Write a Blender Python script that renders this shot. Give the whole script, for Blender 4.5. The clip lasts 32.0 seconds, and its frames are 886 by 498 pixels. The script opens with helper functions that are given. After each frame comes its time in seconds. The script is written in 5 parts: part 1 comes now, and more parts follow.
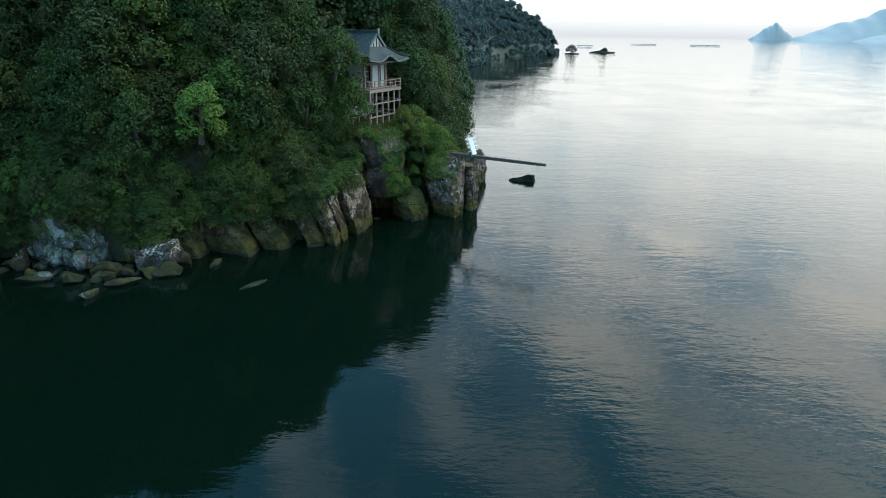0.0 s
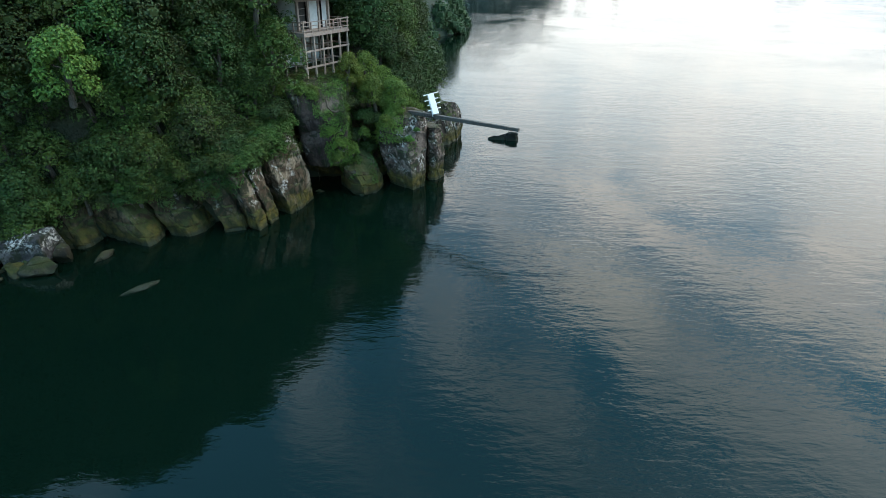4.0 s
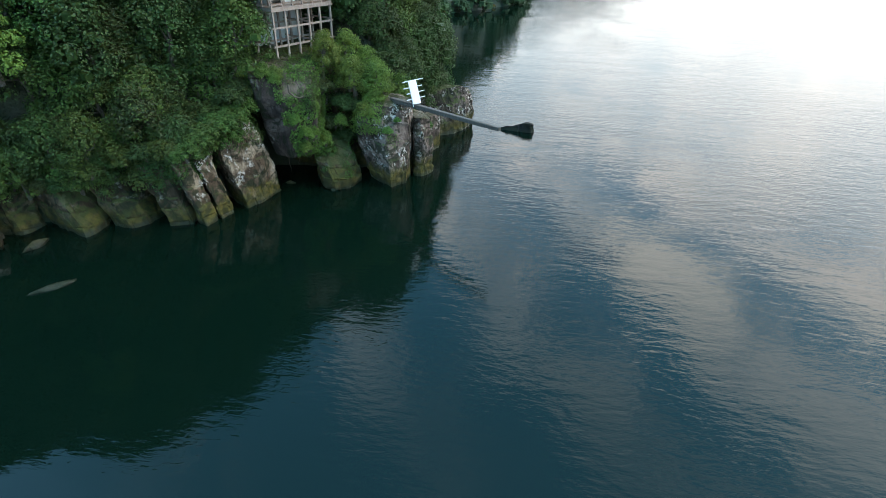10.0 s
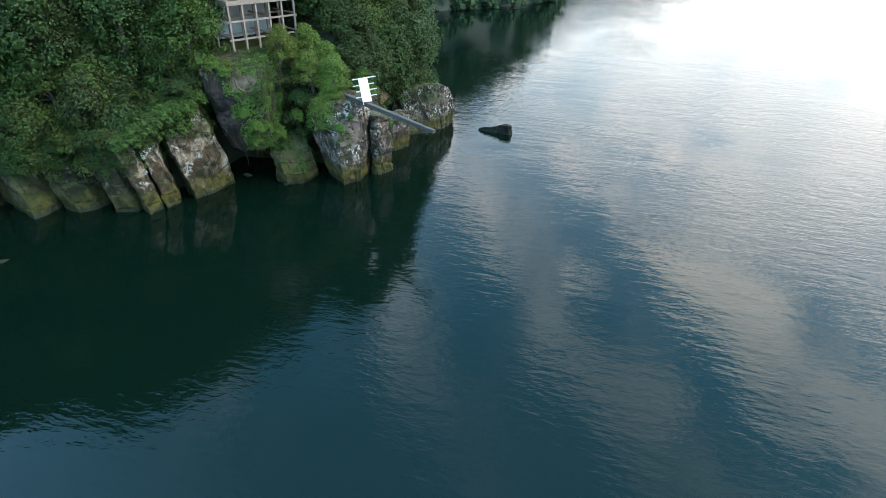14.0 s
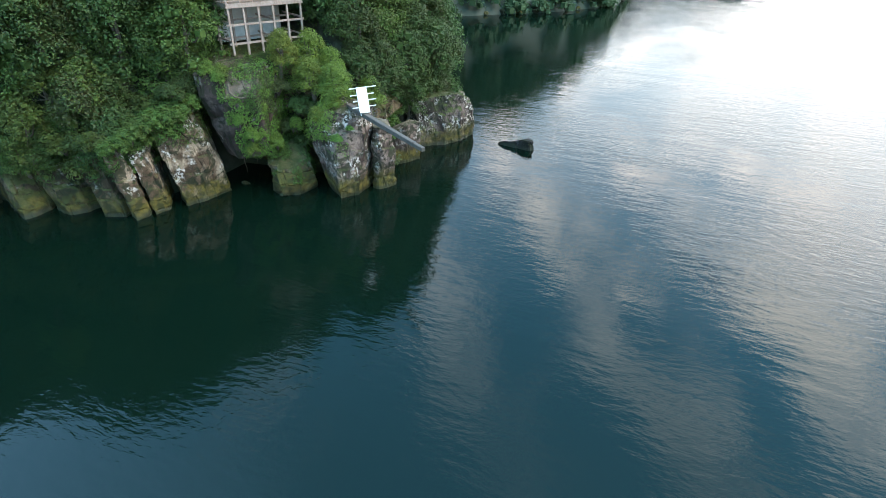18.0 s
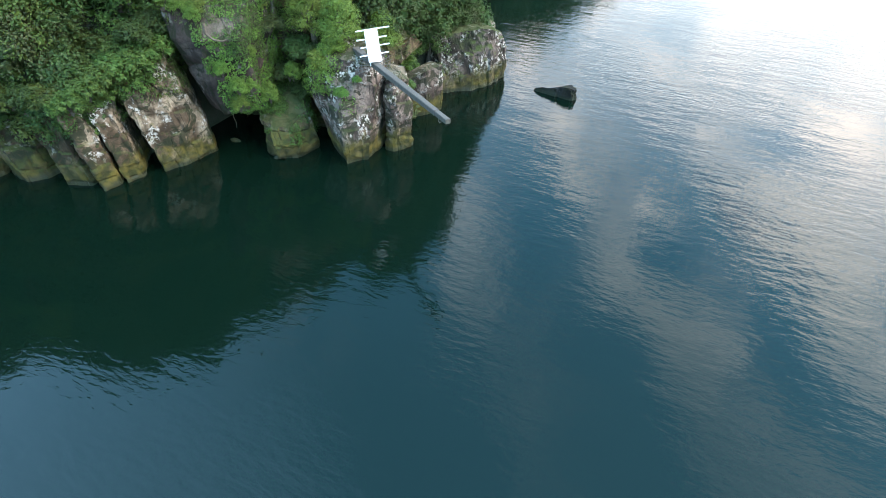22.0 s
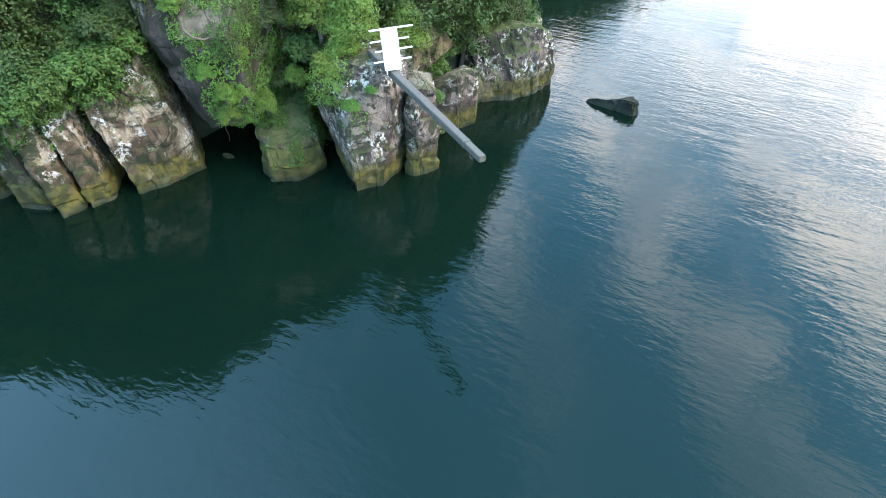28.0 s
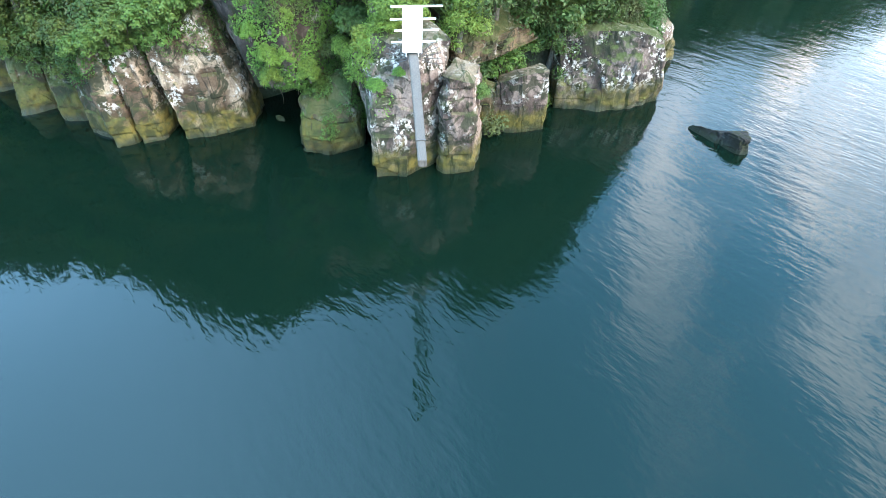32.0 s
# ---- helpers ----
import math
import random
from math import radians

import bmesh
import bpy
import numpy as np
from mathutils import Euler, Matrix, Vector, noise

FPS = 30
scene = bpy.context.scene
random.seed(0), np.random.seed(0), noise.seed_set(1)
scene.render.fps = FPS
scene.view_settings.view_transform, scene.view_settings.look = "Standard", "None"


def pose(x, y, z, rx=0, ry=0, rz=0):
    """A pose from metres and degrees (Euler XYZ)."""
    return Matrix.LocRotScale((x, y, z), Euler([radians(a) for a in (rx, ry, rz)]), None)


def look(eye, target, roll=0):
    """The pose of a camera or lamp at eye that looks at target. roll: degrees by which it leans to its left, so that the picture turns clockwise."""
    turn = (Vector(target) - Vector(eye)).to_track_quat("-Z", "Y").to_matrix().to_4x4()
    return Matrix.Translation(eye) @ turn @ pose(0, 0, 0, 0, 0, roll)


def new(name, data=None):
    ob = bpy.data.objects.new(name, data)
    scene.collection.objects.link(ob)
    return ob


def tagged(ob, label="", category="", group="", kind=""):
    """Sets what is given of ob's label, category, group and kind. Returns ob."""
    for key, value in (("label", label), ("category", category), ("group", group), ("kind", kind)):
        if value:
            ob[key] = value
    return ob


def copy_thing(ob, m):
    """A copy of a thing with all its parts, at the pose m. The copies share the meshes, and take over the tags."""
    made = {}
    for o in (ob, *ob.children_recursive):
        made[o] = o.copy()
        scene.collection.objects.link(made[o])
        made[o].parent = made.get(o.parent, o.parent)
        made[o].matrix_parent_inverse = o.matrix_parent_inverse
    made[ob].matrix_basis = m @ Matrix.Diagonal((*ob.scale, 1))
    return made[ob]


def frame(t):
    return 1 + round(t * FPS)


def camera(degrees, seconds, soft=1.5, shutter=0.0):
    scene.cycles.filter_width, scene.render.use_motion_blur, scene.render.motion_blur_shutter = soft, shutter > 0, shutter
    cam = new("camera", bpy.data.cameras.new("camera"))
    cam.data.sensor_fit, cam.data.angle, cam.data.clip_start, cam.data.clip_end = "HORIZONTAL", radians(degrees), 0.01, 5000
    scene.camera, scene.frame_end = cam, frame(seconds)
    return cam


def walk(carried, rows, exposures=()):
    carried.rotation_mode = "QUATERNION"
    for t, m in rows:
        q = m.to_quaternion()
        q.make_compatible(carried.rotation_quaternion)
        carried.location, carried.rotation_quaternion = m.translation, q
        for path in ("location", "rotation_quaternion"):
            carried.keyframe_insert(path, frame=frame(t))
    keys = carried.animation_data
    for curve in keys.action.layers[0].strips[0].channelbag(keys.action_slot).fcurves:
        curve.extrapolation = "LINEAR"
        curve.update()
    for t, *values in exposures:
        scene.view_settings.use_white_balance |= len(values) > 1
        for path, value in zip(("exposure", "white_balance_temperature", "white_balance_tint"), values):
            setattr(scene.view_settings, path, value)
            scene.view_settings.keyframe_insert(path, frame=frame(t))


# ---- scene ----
cam = camera(78.0, 32.0, soft=0.7)
PATH = [
    (0, (0.007, 0.206, 18.706), (0.003, 2.066, 17.97), 0.9),
    (0.5, (0.587, 1.426, 18.663), (0.588, 3.271, 17.891), 1.1),
    (1, (1.153, 2.621, 18.607), (1.159, 4.444, 17.785), 1.2),
    (1.5, (1.944, 3.894, 18.585), (1.944, 5.696, 17.718), 1.1),
    (2, (2.696, 5.203, 18.588), (2.687, 7.001, 17.712), 1.0),
    (2.5, (3.295, 6.45, 18.599), (3.279, 8.248, 17.723), 0.8),
    (3, (3.772, 7.718, 18.605), (3.752, 9.513, 17.723), 0.8),
    (3.5, (4.189, 8.958, 18.62), (4.167, 10.74, 17.712), 0.8),
    (4, (4.521, 10.159, 18.629), (4.496, 11.927, 17.694), 0.9),
    (4.5, (4.833, 11.161, 18.604), (4.803, 12.916, 17.646), 0.8),
    (6.5, (6.551, 14.134, 18.648), (6.437, 15.854, 17.634), 0.9),
    (7, (7.048, 14.725, 18.662), (6.929, 16.442, 17.645), 1.1),
    (7.5, (7.655, 15.253, 18.689), (7.52, 16.969, 17.671), 1.2),
    (8, (8.24, 15.664, 18.696), (8.099, 17.378, 17.675), 1.2),
    (8.5, (8.914, 15.979, 18.702), (8.75, 17.691, 17.681), 1.2),
    (9, (9.645, 16.264, 18.722), (9.45, 17.972, 17.699), 1.2),
    (9.5, (10.514, 16.542, 18.75), (10.298, 18.246, 17.725), 1.2),
    (10, (11.478, 16.826, 18.789), (11.22, 18.523, 17.761), 1.2),
    (10.5, (12.409, 17.072, 18.833), (12.117, 18.762, 17.804), 1.3),
    (11, (13.316, 17.21, 18.884), (13.006, 18.895, 17.853), 1.3),
    (11.5, (14.185, 17.435, 18.914), (13.866, 19.118, 17.882), 1.4),
    (12, (15.102, 17.754, 18.937), (14.771, 19.434, 17.903), 1.6),
    (12.5, (16.155, 18.013, 18.971), (15.793, 19.685, 17.936), 1.6),
    (13, (17.244, 18.24, 19.018), (16.858, 19.906, 17.98), 1.6),
    (13.5, (18.15, 18.655, 19.083), (17.745, 20.313, 18.041), 1.7),
    (14, (18.941, 19.315, 19.116), (18.524, 20.967, 18.069), 1.7),
    (14.5, (19.445, 20.21, 19.083), (19.002, 21.856, 18.037), 1.8),
    (16.5, (21.343, 23.3, 19.001), (20.803, 24.918, 17.957), 1.8),
    (17, (21.703, 23.737, 19.002), (21.154, 25.353, 17.96), 1.9),
    (17.5, (21.926, 23.852, 19.014), (21.344, 25.456, 17.971), 1.9),
    (18, (21.98, 23.961, 19.016), (21.377, 25.556, 17.97), 1.7),
    (18.5, (21.867, 24.285, 19.008), (21.254, 25.873, 17.958), 1.7),
    (19, (21.502, 24.979, 18.998), (20.89, 26.556, 17.93), 1.7),
    (19.5, (20.933, 26.132, 19.018), (20.328, 27.691, 17.921), 2.0),
    (20, (20.241, 27.554, 19.022), (19.643, 29.092, 17.892), 2.0),
    (20.5, (19.581, 28.978, 18.987), (18.981, 30.495, 17.83), 1.9),
    (21, (19.055, 30.066, 18.933), (18.455, 31.553, 17.737), 2.0),
    (21.5, (18.769, 30.58, 18.903), (18.179, 32.023, 17.65), 1.9),
    (22, (18.618, 30.869, 18.854), (18.036, 32.283, 17.565), 2.1),
    (22.5, (18.377, 31.316, 18.758), (17.787, 32.728, 17.471), 2.0),
    (23, (18.062, 31.944, 18.647), (17.47, 33.356, 17.361), 1.9),
    (23.5, (17.575, 32.742, 18.514), (16.982, 34.153, 17.226), 1.9),
    (24, (17.085, 33.548, 18.344), (16.494, 34.958, 17.054), 2.0),
    (24.5, (16.686, 34.16, 18.187), (16.096, 35.568, 16.895), 2.0),
    (25, (16.425, 34.461, 18.061), (15.839, 35.862, 16.76), 2.0),
    (25.5, (16.261, 34.621, 17.961), (15.681, 36.015, 16.649), 2.2),
    (27.5, (15.641, 36.589, 17.122), (15.004, 37.955, 15.808), 2.0),
    (28, (15.818, 37.347, 16.987), (15.151, 38.697, 15.671), 1.9),
    (28.5, (16.229, 38.108, 16.786), (15.529, 39.442, 15.471), 1.7),
    (29, (16.819, 38.874, 16.64), (16.053, 40.168, 15.322), 1.8),
    (29.5, (17.365, 39.685, 16.489), (16.548, 40.944, 15.168), 1.7),
    (30, (17.99, 40.5, 16.339), (17.105, 41.709, 15.014), 1.4),
    (30.5, (18.611, 41.313, 16.191), (17.651, 42.461, 14.864), 1.1),
    (31, (19.182, 42.117, 16.078), (18.168, 43.214, 14.748), 1.2),
    (31.5, (19.731, 43.005, 15.985), (18.672, 44.05, 14.649), 1.1),
    (32, (20.279, 43.862, 15.895), (19.181, 44.857, 14.552), 1.1),
]
walk(cam, [(t, look(eye, target, roll)) for t, eye, target, roll in PATH],
     [(0, -0.4, 6500, 11), (4, -0.2, 6500, 12.5), (9, 0.05, 6500, 14.5), (14, 0.32, 6500, 15.0), (19, 0.72, 6650, 17.5), (23, 1.03, 6700, 18.5), (28, 1.26, 6650, 19.5), (32, 1.73, 6600, 20.5)])

# ---- light ----
SUN_AZ, SUN_EL = radians(80), radians(52)     # clockwise from +y, and above the horizon
world = bpy.data.worlds.new("sky")
scene.world = world
world.use_nodes = True


def wire(tree, a, out, b, inp):
    tree.links.new(a.outputs[out], b.inputs[inp])


def node(tree, kind, **values):
    n = tree.nodes.new(kind)
    for key, value in values.items():
        n.inputs[key].default_value = value
    return n


def math_node(tree, op, a, b=None, clamp=False):
    n = tree.nodes.new("ShaderNodeMath")
    n.operation, n.use_clamp = op, clamp
    for i, v in enumerate((a, b)):
        if v is None:
            continue
        if isinstance(v, (int, float)):
            n.inputs[i].default_value = v
        else:
            tree.links.new(v, n.inputs[i])
    return n.outputs[0]


def ramp(tree, source, stops):
    n = tree.nodes.new("ShaderNodeValToRGB")
    while len(n.color_ramp.elements) < len(stops):
        n.color_ramp.elements.new(0.5)
    for e, (at, c) in zip(n.color_ramp.elements, stops):
        e.position = at
        e.color = (*c, 1) if isinstance(c, tuple) else (c, c, c, 1)
    tree.links.new(source, n.inputs[0])
    return n.outputs[0]


def mix(tree, fac, a, b, blend="MIX"):
    n = tree.nodes.new("ShaderNodeMix")
    n.data_type, n.blend_type = "RGBA", blend
    for slot, v in ((0, fac), (6, a), (7, b)):
        if isinstance(v, (int, float)):
            n.inputs[slot].default_value = v
        elif isinstance(v, tuple):
            n.inputs[slot].default_value = (*v, 1)
        else:
            tree.links.new(v, n.inputs[slot])
    return n.outputs[2]


def build_sky():
    t = world.node_tree
    t.nodes.clear()
    sky = t.nodes.new("ShaderNodeTexSky")
    sky.sky_type, sky.sun_disc = "NISHITA", False
    sky.sun_elevation, sky.sun_rotation = SUN_EL, SUN_AZ
    sky.air_density, sky.dust_density, sky.ozone_density = 1.0, 0.4, 1.0
    co = t.nodes.new("ShaderNodeTexCoord")
    sep = t.nodes.new("ShaderNodeSeparateXYZ")
    wire(t, co, "Generated", sep, 0)
    up = math_node(t, "ADD", math_node(t, "MAXIMUM", sep.outputs[2], 0.0), 0.10)
    flat = t.nodes.new("ShaderNodeCombineXYZ")
    t.links.new(math_node(t, "DIVIDE", sep.outputs[0], up), flat.inputs[0])
    t.links.new(math_node(t, "DIVIDE", sep.outputs[1], up), flat.inputs[1])
    # streets of broken cloud, drawn out along their own line
    along = t.nodes.new("ShaderNodeSeparateXYZ")
    wire(t, flat, 0, along, 0)
    cross = math_node(t, "ADD", along.outputs[0], math_node(t, "MULTIPLY", along.outputs[1], 0.65))
    length = math_node(t, "SUBTRACT", along.outputs[1], math_node(t, "MULTIPLY", along.outputs[0], 0.65))
    drawn = t.nodes.new("ShaderNodeCombineXYZ")
    t.links.new(cross, drawn.inputs[0])
    t.links.new(math_node(t, "MULTIPLY", length, 0.45), drawn.inputs[1])
    cloud = node(t, "ShaderNodeTexNoise", Scale=5.0, Detail=8.0, Roughness=0.66, Distortion=0.5)
    wire(t, drawn, 0, cloud, "Vector")
    bend = node(t, "ShaderNodeTexNoise", Scale=1.3, Detail=2.0)
    wire(t, flat, 0, bend, "Vector")
    phase = math_node(t, "ADD", cross, math_node(t, "MULTIPLY", math_node(t, "SUBTRACT", bend.outputs[0], 0.5), 0.35))
    street = math_node(t, "COSINE", math_node(t, "MULTIPLY", math_node(t, "SUBTRACT", phase, 1.28), 2 * math.pi / 0.5))
    # thin cloud and haze are brightest low over the open lake
    sun_dir = (math.sin(radians(30)), math.cos(radians(30)), 0.1)
    dot = t.nodes.new("ShaderNodeVectorMath")
    dot.operation = "DOT_PRODUCT"
    wire(t, co, "Generated", dot, 0)
    dot.inputs[1].default_value = sun_dir
    near = ramp(t, dot.outputs["Value"], [(0.2, 0.0), (1.0, 1.0)])
    bank = ramp(t, dot.outputs["Value"], [(0.10, 0.10), (0.50, 1.0)])
    east = t.nodes.new("ShaderNodeVectorMath")
    east.operation = "DOT_PRODUCT"
    wire(t, co, "Generated", east, 0)
    east.inputs[1].default_value = (math.sin(radians(42)) * 0.85, math.cos(radians(42)) * 0.85, 0.53)
    thick = math_node(t, "MULTIPLY", ramp(t, east.outputs["Value"], [(0.75, 0.0), (0.97, 1.0)]), 0.09)
    cover = ramp(t, math_node(t, "ADD", math_node(t, "ADD", cloud.outputs[0], thick), math_node(t, "MULTIPLY", street, 0.10)), [(0.495, 0.0), (0.645, 0.97)])
    cover = math_node(t, "MULTIPLY", cover, ramp(t, math_node(t, "MULTIPLY", cross, 0.5), [(0.26, 0.5), (0.44, 1.0)]))
    cover = math_node(t, "MULTIPLY", cover, bank)
    cover = math_node(t, "MULTIPLY", cover, ramp(t, sep.outputs[2], [(0.51, 1.0), (0.76, 0.15)]))
    glow = mix(t, near, (9.0, 9.6, 9.8), (42.0, 40.5, 36.5))
    glow = mix(t, ramp(t, sep.outputs[2], [(0.34, 0.0), (0.62, 1.0)]), glow, (27.0, 30.0, 29.5))
    lit = mix(t, cover, mix(t, 1.0, sky.outputs[0], (1.65, 3.45, 3.3), "MULTIPLY"), glow)
    # a thin bright veil over the west
    west = t.nodes.new("ShaderNodeVectorMath")
    west.operation = "DOT_PRODUCT"
    wire(t, co, "Generated", west, 0)
    west.inputs[1].default_value = (-0.66, -0.24, 0.71)
    lit = mix(t, ramp(t, west.outputs["Value"], [(0.72, 0.0), (0.97, 0.75)]), lit, (5.6, 13.2, 21.0))
    # the sky clears and brightens towards the zenith in the west
    clear = t.nodes.new("ShaderNodeVectorMath")
    clear.operation = "DOT_PRODUCT"
    wire(t, co, "Generated", clear, 0)
    clear.inputs[1].default_value = (-0.55, 0.2, 0.8)
    lit = mix(t, 1.0, lit, ramp(t, clear.outputs["Value"], [(0.62, 0.68), (0.95, 0.90)]), "MULTIPLY")
    lit = mix(t, 1.0, lit, (1.42, 1.42, 1.42), "MULTIPLY")
    haze = ramp(t, sep.outputs[2], [(0.0, 1.0), (0.12, 0.88), (0.33, 0.42), (0.58, 0.0)])
    pale = mix(t, near, (5.5, 7.0, 8.0), (16.6, 16.2, 15.2))
    pale = mix(t, ramp(t, sep.outputs[2], [(0.0, 0.0), (0.12, 1.0)]), (6.6, 7.0, 7.3), pale)
    out = mix(t, haze, lit, pale)
    bg = node(t, "ShaderNodeBackground", Strength=0.15)
    t.links.new(out, bg.inputs[0])
    end = t.nodes.new("ShaderNodeOutputWorld")
    wire(t, bg, 0, end, 0)


build_sky()
lamp = bpy.data.lights.new("sun", "SUN")
lamp.energy, lamp.angle, lamp.color = 1.7, radians(40), (1.0, 0.70, 0.42)
sun = new("sun", lamp)
sun.matrix_world = look((0, 0, 0), (-math.sin(SUN_AZ) * math.cos(SUN_EL), -math.cos(SUN_AZ) * math.cos(SUN_EL), -math.sin(SUN_EL)))


# ---- materials ----
def material(name):
    m = bpy.data.materials.new(name)
    m.use_nodes = True
    t = m.node_tree
    return m, t, t.nodes["Principled BSDF"]


def noise_out(t, scale, detail=4.0, rough=0.55, stretch=None, coords="Object", out=0, distort=0.0):
    co = t.nodes.new("ShaderNodeTexCoord")
    src = co.outputs[coords] if coords != "World" else t.nodes.new("ShaderNodeNewGeometry").outputs["Position"]
    if stretch:
        mp = t.nodes.new("ShaderNodeMapping")
        mp.inputs["Scale"].default_value = stretch
        t.links.new(src, mp.inputs[0])
        src = mp.outputs[0]
    n = node(t, "ShaderNodeTexNoise", Scale=scale, Detail=detail, Roughness=rough, Distortion=distort)
    t.links.new(src, n.inputs["Vector"])
    return n.outputs[out]


def bump(t, bsdf, height, strength=0.4, distance=0.05):
    b = node(t, "ShaderNodeBump", Strength=strength, Distance=distance)
    t.links.new(height, b.inputs["Height"])
    wire(t, b, 0, bsdf, "Normal")
    return b


def leaf_material(name, dark, light, spread=0.25):
    m, t, p = material(name)
    g = t.nodes.new("ShaderNodeNewGeometry")
    info = t.nodes.new("ShaderNodeObjectInfo")
    col = mix(t, g.outputs["Random Per Island"], dark, light)
    patch = ramp(t, noise_out(t, 0.9, 2.0), [(0.35, 0.0), (0.65, 1.0)])
    col = mix(t, math_node(t, "MULTIPLY", patch, 0.45), col, light)
    hsv = node(t, "ShaderNodeHueSaturation")
    t.links.new(math_node(t, "ADD", math_node(t, "MULTIPLY", info.outputs["Random"], 0.05), 0.475), hsv.inputs["Hue"])
    t.links.new(math_node(t, "ADD", math_node(t, "MULTIPLY", info.outputs["Random"], spread * 2), 1.0 - spread), hsv.inputs["Value"])
    t.links.new(col, hsv.inputs["Color"])
    wire(t, hsv, 0, p, "Base Color")
    p.inputs["Roughness"].default_value = 0.55
    p.inputs["Specular IOR Level"].default_value = 0.35
    tr = t.nodes.new("ShaderNodeBsdfTranslucent")
    wire(t, hsv, 0, tr, "Color")
    mx = node(t, "ShaderNodeMixShader", Fac=0.25)
    wire(t, p, 0, mx, 1)
    wire(t, tr, 0, mx, 2)
    wire(t, mx, 0, t.nodes["Material Output"], "Surface")
    return m


LEAF_DARK = leaf_material("leaf_dark_green", (0.025, 0.047, 0.012), (0.060, 0.104, 0.022))
LEAF_MID = leaf_material("leaf_mid_green", (0.032, 0.062, 0.012), (0.098, 0.156, 0.029))
LEAF_BRIGHT = leaf_material("leaf_bright_green", (0.046, 0.088, 0.014), (0.180, 0.275, 0.046), 0.15)
LEAF_LIME = leaf_material("leaf_lime_green", (0.055, 0.100, 0.014), (0.190, 0.265, 0.044), 0.1)
LEAF_YELLOW = leaf_material("leaf_yellow_green", (0.054, 0.086, 0.013), (0.195, 0.255, 0.040), 0.15)
LEAF_OLIVE = leaf_material("leaf_olive_brown", (0.026, 0.040, 0.013), (0.098, 0.118, 0.036))
LEAF_COVE = leaf_material("leaf_cove_wood", (0.024, 0.050, 0.020), (0.074, 0.122, 0.050))
# far leaves: green shifted pale and bluish to carry the distance haze
LEAF_FAR_HAZED = leaf_material("leaf_far_wood_hazed", (0.050, 0.086, 0.078), (0.105, 0.162, 0.146))


def bark_material():
    m, t, p = material("bark")
    n = noise_out(t, 6.0, 5.0, stretch=(3, 3, 0.6))
    t.links.new(ramp(t, n, [(0.3, (0.05, 0.04, 0.03)), (0.7, (0.17, 0.14, 0.11))]), p.inputs["Base Color"])
    p.inputs["Roughness"].default_value = 0.9
    bump(t, p, n, 0.6, 0.03)
    return m


BARK = bark_material()


